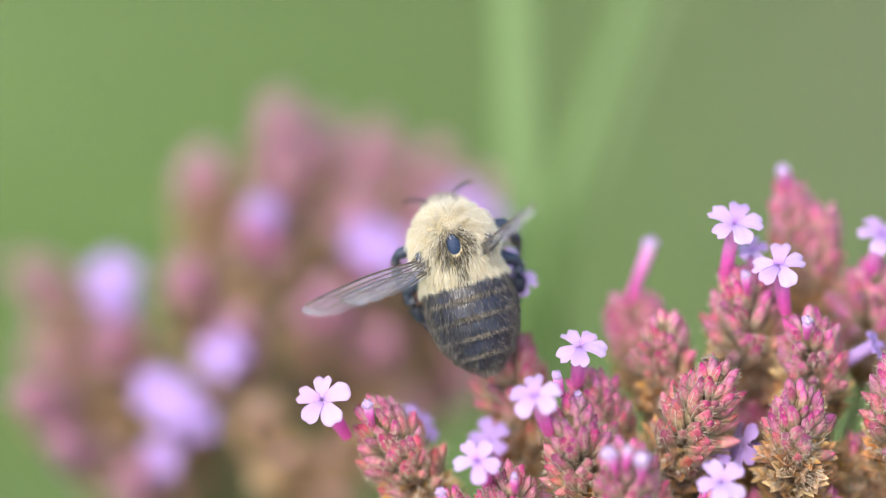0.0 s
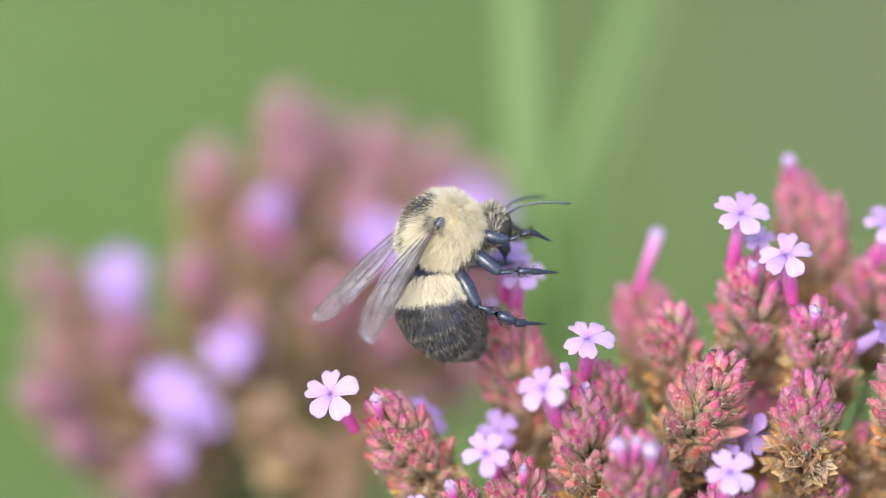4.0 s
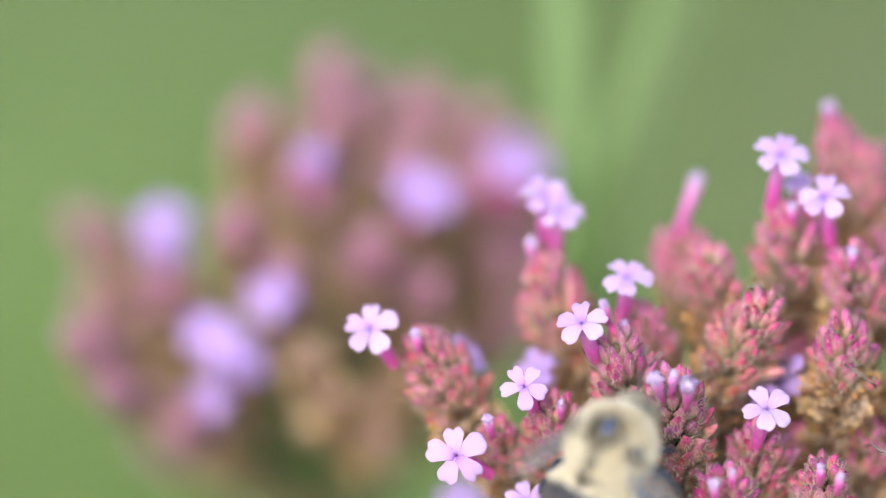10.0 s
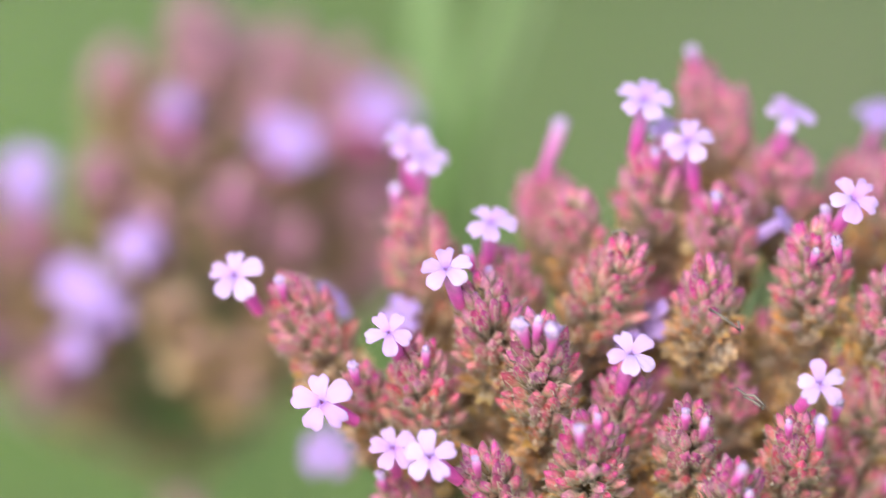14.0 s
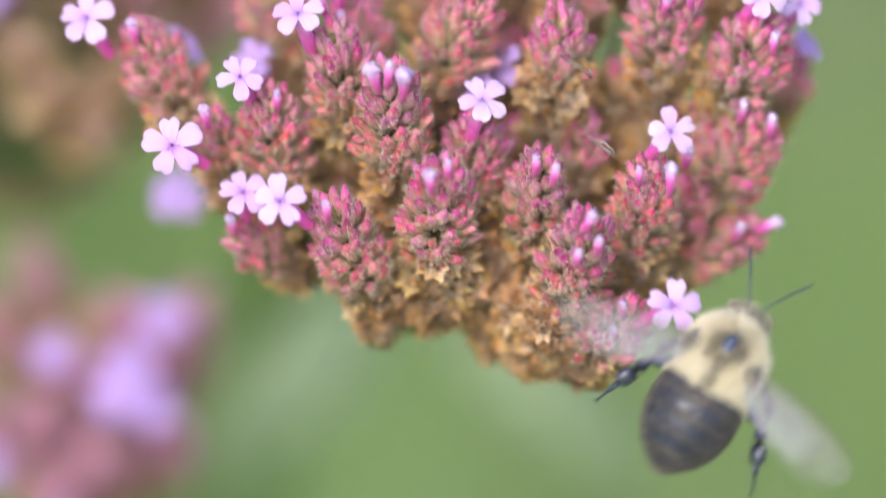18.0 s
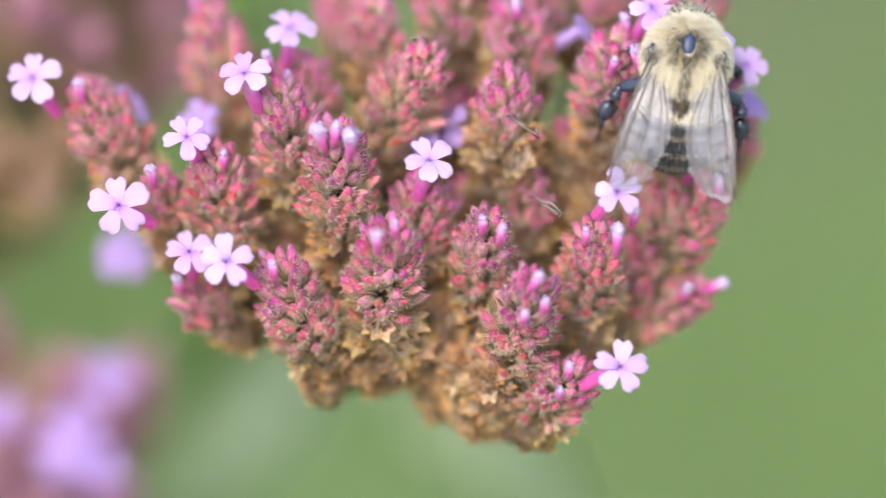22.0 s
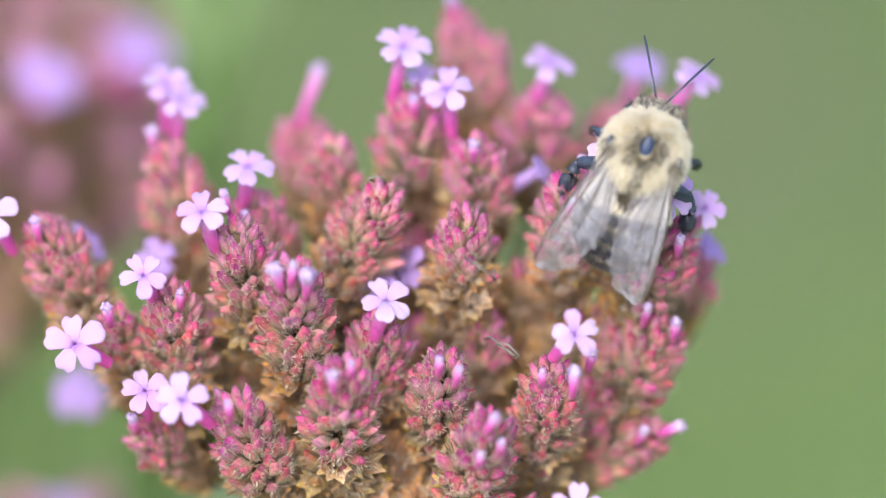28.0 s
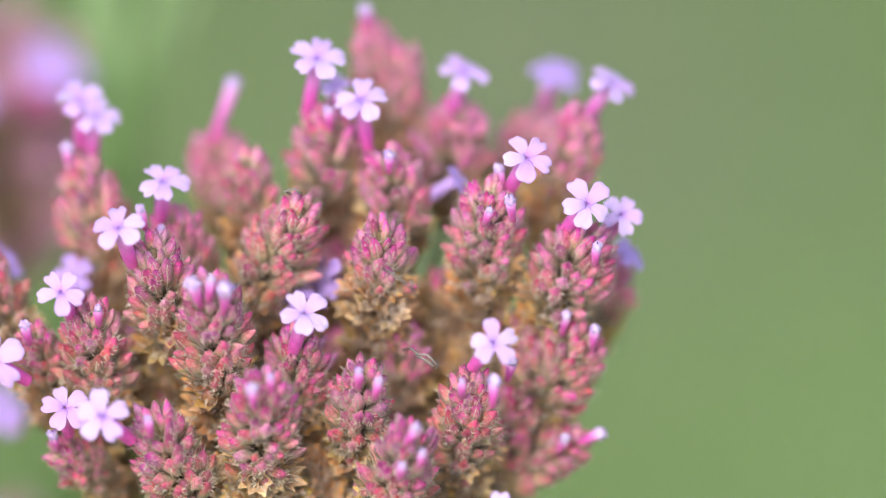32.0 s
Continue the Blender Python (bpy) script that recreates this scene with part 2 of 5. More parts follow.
colour_in(t, p, ramp(t, noise_of(t, 2500), [(0.3, (0.02, 0.038, 0.09)), (0.7, (0.05, 0.08, 0.17))]))
eye_mat, t, p = material("compound_eye", 0.28, 0.6)
colour_in(t, p, ramp(t, noise_of(t, 3000), [(0.3, (0.012, 0.01, 0.008)), (0.7, (0.04, 0.032, 0.025))]))
wing_mat, t, p = material("wing_membrane", 0.33, 0.6, alpha=0.2, translucent=0.07)
colour_in(t, p, ramp(t, noise_of(t, 500), [(0.3, (0.5, 0.5, 0.58)), (0.7, (0.84, 0.84, 0.93))]))
bump(t, p, noise_of(t, 1500), 0.0002, 0.5)
vein_mat, t, p = material("wing_vein", 0.4, 0.4)
colour_in(t, p, ramp(t, noise_of(t, 1500), [(0.3, (0.06, 0.045, 0.035)), (0.7, (0.16, 0.125, 0.1))]))


# ---- mesh helpers ----
def solid(name, verts, faces, mats, along=None, slots=None, smooth=True, tone=None):
    """Mesh data from arrays in millimetres."""
    me = bpy.data.meshes.new(name)
    me.from_pydata([tuple(v) for v in np.asarray(verts, float) * MM], [], faces)
    for m in mats:
        me.materials.append(m)
    if slots is not None:
        me.polygons.foreach_set("material_index", slots)
    if along is not None:
        me.attributes.new("along", "FLOAT", "POINT").data.foreach_set("value", np.asarray(along, float))
    if tone is not None:
        me.attributes.new("tone", "FLOAT", "POINT").data.foreach_set("value", np.full(len(me.vertices), tone, float) if np.ndim(tone) == 0 else np.asarray(tone, float))
    me.polygons.foreach_set("use_smooth", [smooth] * len(me.polygons))
    me.update()
    return me


def part(name, me, parent, at=(0, 0, 0), label=""):
    """Links mesh data as a part under a thing, at a place in millimetres of its parent's space."""
    ob = new(name, me)
    ob.parent, ob.location = parent, Vector(at) * MM
    return tagged(ob, label)


def rings(centres, radii, sides=8, flat=1.0, up=(0, 0, 1), caps=True):
    """A tube through centres: verts, faces, and how far along it each vert lies."""
    c = [Vector(p) for p in centres]
    verts, faces, along = [], [], []
    for i, p in enumerate(c):
        d = (c[min(i + 1, len(c) - 1)] - c[max(i - 1, 0)]).normalized()
        s = d.cross(Vector(up))
        s = s.normalized() if s.length > 1e-4 else Vector((1, 0, 0))
        n = s.cross(d)
        for k in range(sides):
            a = 2 * math.pi * k / sides
            verts.append(p + s * math.cos(a) * radii[i] + n * math.sin(a) * radii[i] * flat)
            along.append(i / (len(c) - 1))
    for i in range(len(c) - 1):
        for k in range(sides):
            j = (k + 1) % sides
            faces.append((i * sides + k, i * sides + j, (i + 1) * sides + j, (i + 1) * sides + k))
    if caps:
        faces.append(tuple(range(sides))[::-1])
        faces.append(tuple((len(c) - 1) * sides + k for k in range(sides)))
    return [tuple(v) for v in verts], faces, along


def join(chunks):
    """Several (verts, faces, along, slot) as one."""
    V, Fa, A, S = [], [], [], []
    for v, f, a, s in chunks:
        o = len(V)
        V.extend(v)
        Fa.extend([tuple(i + o for i in q) for q in f])
        A.extend(a)
        S.extend([s] * len(f))
    return V, Fa, A, S


def bend(p0, p1, p2, n=8):
    """Points on a smooth arc from p0 to p2 that heads for p1."""
    p0, p1, p2 = Vector(p0), Vector(p1), Vector(p2)
    return [p0 * (1 - u) ** 2 + p1 * 2 * u * (1 - u) + p2 * u * u for u in np.linspace(0, 1, n)]


# ---- ground ----
def lawn():
    bm = bmesh.new()
    bmesh.ops.create_grid(bm, x_segments=60, y_segments=60, size=1)
    for v in bm.verts:
        r = max(abs(v.co.x), abs(v.co.y))
        k = 3 + 1500 * r ** 6
        v.co.x, v.co.y = v.co.x * k, v.co.y * k
        v.co.z = 0.03 * noise.noise(v.co * 1.3) if r < 0.6 else 0
    me = bpy.data.meshes.new("ground")
    bm.to_mesh(me)
    bm.free()
    me.materials.append(ground_mat)
    tagged(new("ground", me), "mown green lawn with paler worn patches", "lawn", kind="structure")
    rng = np.random.default_rng(3)
    n = 16000
    x, y = rng.normal(0, 1.6, n), rng.normal(1.6, 1.6, n)
    V, Fa = [], []
    for i in range(n):
        h, a, w = rng.uniform(0.03, 0.09), rng.uniform(0, 6.28), rng.uniform(0.0015, 0.003)
        l = rng.uniform(0.2, 0.9) * h
        z = 0.03 * noise.noise(Vector((x[i], y[i], 0)) * 1.3) - 0.01
        ca, sa = math.cos(a), math.sin(a)
        o = len(V)
        V += [(x[i] - sa * w, y[i] + ca * w, z), (x[i] + sa * w, y[i] - ca * w, z),
              (x[i] + ca * l * 0.4 + sa * w * 0.7, y[i] + sa * l * 0.4 - ca * w * 0.7, z + h * 0.7),
              (x[i] + ca * l * 0.4 - sa * w * 0.7, y[i] + sa * l * 0.4 + ca * w * 0.7, z + h * 0.7),
              (x[i] + ca * l, y[i] + sa * l, z + h)]
        Fa += [(o, o + 1, o + 2, o + 3), (o + 3, o + 2, o + 4)]
    g = new("grass", solid("grass", np.array(V) * 1000, Fa, [grass_mat]))
    tagged(g, "short green grass blades covering the lawn", "grass", kind="stuff")


lawn()


def patch(name, label, mat, x, y, r, seed):
    """A low irregular patch lying on the lawn."""
    rng = random.Random(seed)
    bm = bmesh.new()
    loops = []
    for k, (f, h) in enumerate(((0.02, 0.012), (0.45, 0.01), (0.8, 0.006), (1.0, -0.03))):
        loops.append([bm.verts.new((x + r * f * (1 + 0.3 * noise.noise(Vector((math.cos(a), math.sin(a), seed)))) * math.cos(a),
                                    y + r * f * (1 + 0.3 * noise.noise(Vector((math.cos(a), math.sin(a), seed)))) * math.sin(a), h + 0.03 * noise.noise(Vector((x, y, 0)) * 1.3) + rng.uniform(-0.004, 0.004)))
                      for a in [2 * math.pi * i / 28 for i in range(28)]])
    for p, q in zip(loops, loops[1:]):
        for i in range(28):
            bm.faces.new((p[i], q[i], q[(i + 1) % 28], p[(i + 1) % 28]))
    bm.faces.new(loops[0])
    me = bpy.data.meshes.new(name)
    bm.to_mesh(me)
    bm.free()
    me.materials.append(mat)
    tagged(new(name, me), label, "ground patch", kind="structure")


patch("bare_patch", "greyish bare soil patch worn into the lawn", soil_mat, 0.055, 1.885, 0.09, 3)
patch("moss_patch", "bright green mossy patch on the lawn", moss_mat, -0.229, 1.865, 0.13, 4)
patch("moss_patch", "pale sage-green mossy patch on the lawn", pale_moss, -0.037, 1.555, 0.07, 5)
patch("moss_patch", "bright green mossy patch on the lawn", moss_mat, 0.137, 1.677, 0.08, 6)


# ---- verbena ----
def calyx_shape(spent):
    """One calyx along +z, a unit long: a ridged, pointed husk curved in at its tip; the spent one gapes. Gives verts, faces, along, hair faces."""
    sides = 10 if spent else 8
    zs, rs = ([0, 0.3, 0.68, 1.0], [0.05, 0.12, 0.16, 0.21]) if spent else ([0, 0.22, 0.5, 0.74, 0.9, 1.06], [0.05, 0.1, 0.14, 0.132, 0.085, 0.008])
    V, Fa, A = [], [], []
    for i, (z, r) in enumerate(zip(zs, rs)):
        for k in range(sides):
            a = 2 * math.pi * k / sides
            rr = r * (1.16 if k % 2 == 0 else 0.84)
            zz = z - (0.26 if spent and i == 3 and k % 2 else 0)
            V.append((rr * math.cos(a) - (0 if spent else 0.06 * z * z), rr * math.sin(a), zz))
            A.append(min(1, zz))
    for i in range(len(zs) - 1):
        for k in range(sides):
            j = (k + 1) % sides
            Fa.append((i * sides + k, i * sides + j, (i + 1) * sides + j, (i + 1) * sides + k))
    if spent:
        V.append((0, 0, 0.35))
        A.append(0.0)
        c, top = len(V) - 1, sides
        Fa += [(top + k, top + (k + 1) % sides, c) for k in range(sides)]
    # a bract at the foot, then stiff pale hairs
    o = len(V)
    V += [(0.1, -0.08, -0.05), (0.1, 0.08, -0.05), (0.17, 0.1, 0.22), (0.2, 0.0, 0.24), (0.17, -0.1, 0.22), (0.2, 0.06, 0.45), (0.22, 0.0, 0.46), (0.2, -0.06, 0.45), (0.26, 0.0, 0.74)]
    A += [0.1, 0.1, 0.25, 0.22, 0.25, 0.34, 0.3, 0.34, 0.3]
    Fa += [(o, o + 1, o + 2, o + 3), (o, o + 3, o + 4), (o + 3, o + 2, o + 5, o + 6), (o + 4, o + 3, o + 6, o + 7), (o + 6, o + 5, o + 8), (o + 7, o + 6, o + 8)]
    hr = random.Random(5)
    skin = len(Fa)
    for a in (0.55, -0.55, 1.7, -1.7):  # pale ribs
        for z0, z1, r0, r1 in ((0.12, 0.52, 0.125, 0.15), (0.52, 0.92, 0.15, 0.085)):
            o, s = len(V), Vector((-math.sin(a), math.cos(a), 0)) * 0.014
            b, c = (Vector((math.cos(a) * r - (0 if spent else 0.06 * z * z), math.sin(a) * r, z)) for r, z in ((r0, z0), (r1, z1)))
            V += [tuple(b - s), tuple(b + s), tuple(c + s), tuple(c - s)]
            A += [0.4] * 4
            Fa.append((o, o + 1, o + 2, o + 3))
    for _ in range(24):
        a, z = hr.uniform(0, 6.28), hr.uniform(0.2, 0.95)
        d = Vector((math.cos(a), math.sin(a), 0.9))
        b, o = Vector((math.cos(a) * 0.085 - 0.06 * z * z, math.sin(a) * 0.085, z)), len(V)
        s = Vector((-math.sin(a), math.cos(a), 0)) * 0.009
        V += [tuple(b - s), tuple(b + s), tuple(b + d * hr.uniform(0.08, 0.17))]
        A += [0.4, 0.4, 0.4]
        Fa.append((o, o + 1, o + 2))
    return np.array(V), Fa, np.array(A), skin


CALYX, HUSK = calyx_shape(False), calyx_shape(True)
HAIRY = [0] * CALYX[3] + [1] * (len(CALYX[1]) - CALYX[3])
calyx_one = solid("calyx", CALYX[0] * 3.2, CALYX[1], [calyx_pink_one, hair_mat], CALYX[2], HAIRY, tone=0.85)
calyx_mid = solid("calyx", CALYX[0] * 3.2, CALYX[1], [calyx_pink_one, hair_mat], CALYX[2] * 0.93, HAIRY, tone=0.3)
husk_one = solid("husk", HUSK[0] * 3.0, HUSK[1], [calyx_spent_one, hair_mat], HUSK[2], [0] * HUSK[3] + [1] * (len(HUSK[1]) - HUSK[3]))
spike_rng = np.random.default_rng(11)


def spike(plant, tip, foot, r, fresh, singly=False, dense=1.0, mauve=False):
    """A flower spike from foot to tip (mm in the plant's space), r thick: a core set with spirals of calyces, spent ones below."""
    tip, foot = Vector(tip), Vector(foot)
    ax = (tip - foot).normalized()
    length = (tip - foot).length
    root = foot - ax * length * 0.4
    sx = ax.orthogonal().normalized()
    sy = ax.cross(sx)
    # core, then a thin stalk that curves to the plant's centre
    core = rings([tuple(p - root) for p in (root, foot, tip - ax * 1.0)], [0.5, 0.6, 0.3], 6)
    stalk = rings([tuple(p - root) for p in bend(Vector((0, 0, 0)), root - ax * root.length * 0.35, root, 6)], [0.7, 0.65, 0.6, 0.55, 0.5, 0.5], 6)
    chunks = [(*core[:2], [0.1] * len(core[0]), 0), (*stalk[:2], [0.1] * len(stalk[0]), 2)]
    tones = [0.0] * (len(core[0]) + len(stalk[0]))
    rosy = spike_rng.uniform(0.1, 0.7) if tip.y < -8 else spike_rng.uniform(0.5, 0.9)
    kids = []
    total = length * 1.4
    n = int(total * 11.5 * dense)
    for i in range(n):
        s = 0.2 + (total - 0.2) * (i / n) ** 0.95  # distance down from the tip
        u = s / length
        ang = i * 2.39996 + spike_rng.normal(0, 0.22)
        old = u > fresh * (0.62 + 0.36 * spike_rng.random())
        swell = min(1.0, 0.22 + 1.05 * math.sqrt(max(u, 0))) * (1.0 if u < 0.7 else max(0.52, 1.0 - 0.75 * (u - 0.7)))
        ln = (3.3 if old else 3.5) * spike_rng.uniform(0.8, 1.18) * (0.7 + 0.3 * min(1, s / 2.5)) * (r / 2.7) ** 0.5
        reach = r * swell * spike_rng.uniform(0.88, 1.12) * (0.86 if old else 1.0)
        foot_r = reach * (0.25 if old else 0.36)
        out = min(0.97, max(0.06, (reach - foot_r) * (1.35 if old else 1.28) / ln))
        rad = sx * math.cos(ang) + sy * math.sin(ang)
        d = ax * math.sqrt(1 - out * out) + rad * out
        d = (d + Vector(spike_rng.normal(0, 0.22 if old else 0.13, 3))).normalized()
        p0 = tip - ax * (s + ln * math.sqrt(1 - out * out) * 0.8) + rad * foot_r
        y = d.cross(rad).normalized()
        x = y.cross(d)
        R = np.array([x, y, d]).T
        if singly and i < 62:
            kids.append((old, u, ln, Matrix(R.tolist()), p0 - root))
        else:
            V, Fa, A, skin = HUSK if old else CALYX
            fat = (1.35 if old else 1.08) * dense ** -0.4
            A = A * (1.03 - 0.2 * min(u, 1.3)) if not old else A
            W = (V * np.array([ln * fat, ln * fat, ln])) @ R.T + np.array(p0 - root)
            W, A = W.tolist(), A.tolist()
            chunks.append((W, Fa[:skin], A, 1 if old else 0))
            tint = min(1.0, max(0.0, rosy + 0.5 - 1.1 * u + spike_rng.normal(0, 0.15)))
            tones += [tint] * len(W)
            if dense > 0.8:
                o = [q[0] for q in Fa[skin:]][0]
                chunks.append((W[o:], [tuple(k - o for k in q) for q in Fa[skin:]], A[o:], 3))
                tones += [tint] * len(W[o:])
    V, Fa, A, S = join(chunks)
    A = np.clip(A, 0, 1)
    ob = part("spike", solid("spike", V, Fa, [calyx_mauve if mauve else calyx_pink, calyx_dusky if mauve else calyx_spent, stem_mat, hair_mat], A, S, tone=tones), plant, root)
    for old, u, ln, R, q in kids:
        k = part("husk" if old else "calyx", husk_one if old else (calyx_one if u < 0.35 else calyx_mid), ob)
        f = ln / (3.0 if old else 3.2)
        k.matrix_basis = Matrix.LocRotScale(q * MM, R.to_quaternion(), (f * 1.1, f * 1.1, f))
    return ob


def petal_shape(notch):
    """One petal along +x, a unit long: narrow at its foot, broad and notched at its end, with a little thickness."""
    nu, nv = 10, 9
    V, A = [], []
    for side in (1, -1):
        for i in range(nu):
            u = i / (nu - 1)
            k = min(1, u / 0.78)
            half = 0.17 + 0.17 * k * k * (3 - 2 * k)
            for j in range(nv):
                v = j / (nv - 1) * 2 - 1
                e = max(0.0, (u - 0.6) / 0.4)
                end = e * (-0.22 * abs(v) ** 3.2 - notch * math.exp(-(v / 0.3) ** 2))
                z = 0.05 * math.sin(u * 2.6) - 0.13 * u ** 3 + 0.07 * v * v * u + 0.03 * math.sin(5 * v + 3 * u) * u + 0.012 * side
                V.append((0.05 + 0.95 * u + end, half * v, z))
                A.append(u)
    Fa, o = [], nu * nv
    for i in range(nu - 1):
        for j in range(nv - 1):
            a = i * nv + j
            Fa.append((a, a + nv, a + nv + 1, a + 1))
            Fa.append((o + a, o + a + 1, o + a + nv + 1, o + a + nv))
    edge = [i * nv for i in range(nu)] + [(nu - 1) * nv + j for j in range(1, nv)] + [i * nv + nv - 1 for i in range(nu - 2, -1, -1)] + [j for j in range(nv - 2, 0, -1)]
    for a, b in zip(edge, edge[1:] + edge[:1]):
        Fa.append((b, a, o + a, o + b))
    return np.array(V), Fa, A


PETALS = [petal_shape(notch) for notch in (0.03, 0.08, 0.14)]
petal_mes = [solid("petal", v, f, [petal_mat], a) for v, f, a in PETALS]
violet_petals = [solid("violet_petal", v, f, [violet_mat], a) for v, f, a in PETALS]
flower_rng = np.random.default_rng(4)


def floret(plant, c, foot, lean, spin, size, violet=False, violet_tube=False):
    """An open floret with its face at c and its tube rising from foot; lean: how far its face turns from the viewer along the tube."""
    c, foot = Vector(c), Vector(foot)
    d = c - foot
    d = Vector((d.x, 0, d.z)).normalized()
    lean *= 0.85
    nrm = (Vector((0, -1, 0)) * math.cos(radians(lean)) + d * math.sin(radians(lean))).normalized()
    path = bend(foot - c, -nrm * (c - foot).length * 0.55, Vector((0, 0, 0)), 9)
    tv, tf, ta = rings([tuple(q) for q in path], [0.5, 0.56, 0.6, 0.62, 0.62, 0.6, 0.56, 0.54, 0.62], 10, caps=False)
    tv2, tf2, ta2 = rings([tuple(nrm * z) for z in (0.02, -0.25)], [0.5, 0.12], 10, caps=False)
    dv, df, da = rings([tuple(nrm * z) for z in (-0.16, -0.05, -0.03)], [0.55, size * 0.2, size * 0.27], 20, caps=False)
    V, Fa, A, S = join([(tv, tf, ta, 0), (tv2, tf2, [1.0] * len(tv2), 0), (dv, df, [0.12 + 0.15 * a for a in da], 1)])
    ob = part("floret", solid("floret", V, Fa, [violet_mat if violet_tube else tube_mat, violet_mat if violet else petal_mat], A, S), plant, c)
    up = Vector((0, 0, 1)) - nrm * nrm.z
    up.normalize()
    right = up.cross(nrm)
    for k in range(5):
        a = radians(spin + 72 * k + flower_rng.normal(0, 5))
        x = right * math.cos(a) + up * math.sin(a)
        x = (x + nrm * flower_rng.uniform(-0.12, 0.2)).normalized()
        y = nrm.cross(x).normalized()
        z = x.cross(y)
        pt = part("petal", (violet_petals if violet else petal_mes)[int(flower_rng.integers(0, 3))], ob)
        s = size * flower_rng.uniform(0.84, 0.97)
        pt.matrix_basis = Matrix.LocRotScale(-nrm * 0.03 * MM, Matrix((x, y, z)).transposed().to_quaternion(), (s, s * flower_rng.uniform(0.92, 1.1), s))
    return ob


def bud(plant, c, foot, r):
    """A closed floret: a magenta tube with a pale folded cap."""
    c, foot = Vector(c), Vector(foot)
    foot = c.lerp(foot, 0.42) if (c - foot).length < 4 else foot
    ax = (c - foot).normalized()
    r *= 0.8
    tv, tf, ta = rings([tuple(foot - ax), tuple(foot), tuple(foot.lerp(c, 0.5)), tuple(c - ax * r * 0.2)], [0.28, 0.36, 0.3 + r * 0.35, r * 0.95], 9)
    cv, cf, ca = rings([tuple(c - ax * r * 0.35), tuple(c), tuple(c + ax * r * 0.45), tuple(c + ax * r * 0.8), tuple(c + ax * r * 1.0)],
                       [r * 0.85, r * 1.0, r * 0.95, r * 0.6, r * 0.15], 10)
    cv = [tuple(Vector(v) + (Vector(v) - c) * ((0.28 if (i % 10) % 2 else -0.16) * (0.4 + 0.6 * (i // 10) / 4)) + Vector(flower_rng.normal(0, 0.17 * r, 3))) for i, v in enumerate(cv)]
    V, Fa, A, S = join([(tv, tf, [a * 0.85 for a in ta], 0), (cv, cf, ca, 1)])
    V = [tuple(Vector(v) - foot) for v in V]
    return part("bud", solid("bud", V, Fa, [tube_mat, bud_cap], A, S), plant, foot)


def stem_to_ground(plant, side, r=1.7):
    """The plant's square stem: it leans away behind the head, then bows down to the ground."""
    m = plant.matrix_world
    inv = m.inverted()
    h = m.translation
    foot = inv @ Vector((h.x + side, h.y + 0.72, -0.01)) / MM
    mid = Vector((side * 300, 620, 0))
    pts = bend(Vector((0, 0, 0)), mid, foot, 30)
    v, f, a = rings([tuple(q) for q in pts], [r * (1 + 0.6 * i / 29) for i in range(30)], 4)
    part("stem", solid("stem", v, f, [stem_mat], a, smooth=False), plant)


def verbena(x, y, z, label):
    ob = tagged(new("verbena"), label, "flower", "garden verbena")
    ob.matrix_world = pose(x, y, z, LEAN, 0, 0)
    ob["label"] = label
    bpy.context.view_layer.update()
    return ob


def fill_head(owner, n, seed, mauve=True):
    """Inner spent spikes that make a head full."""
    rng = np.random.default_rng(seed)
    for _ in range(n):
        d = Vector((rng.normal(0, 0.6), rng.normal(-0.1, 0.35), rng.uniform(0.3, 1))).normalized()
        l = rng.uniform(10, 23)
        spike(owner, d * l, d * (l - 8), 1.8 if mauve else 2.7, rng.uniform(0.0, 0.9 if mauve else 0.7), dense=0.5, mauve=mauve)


def grass_blade(top, low, w, mat=None, tone="pale"):
    """A tall pale blade that rises out of the lawn through low and top; a shallow channel in cross section."""
    top, low = Vector(top), Vector(low)
    foot = Vector((low.x - 0.05, low.y + 0.8, -0.01))
    pts = [top.lerp(low, k / 6) for k in range(6)] + bend(low, low + (low - top) * 0.3, foot, 8)
    pts.reverse()
    V, Fa = [], []
    for i, q in enumerate(pts):
        k = w * (0.7 + 0.3 * math.sin(i / 13 * 3.0)) * (1 if i < 12 else 0.6)
        for x, z in ((-0.5, 0.12), (0, 0), (0.5, 0.12), (0.45, 0.16), (0, 0.05), (-0.45, 0.16)):
            V.append((q - foot) / MM + Vector((x * k, -z * k, 0)))
    for i in range(13):
        for j in range(6):
            a, b = i * 6 + j, i * 6 + (j + 1) % 6
            Fa.append((a, b, b + 6, a + 6))
    ob = new("tall_blade", solid("tall_blade", V, Fa, [mat or blade_mat]))
    ob.location = foot
    v, f, a = rings([tuple((q - foot) / MM - Vector((0, 0.1, 0))) for q in pts], [w * (0.07 if i < 12 else 0.04) for i in range(len(pts))], 6)
    part("midrib", solid("midrib", v, f, [stem_mat]), ob, label="darker green midrib")
    tagged(ob, f"tall {tone} green grass blade rising from the lawn", "grass blade", "tall blades")


plant = verbena(0.00101, 0.01377, 0.97985, "verbena flower head with pink bud spikes and small lilac florets")
stem_to_ground(plant, 0.03)


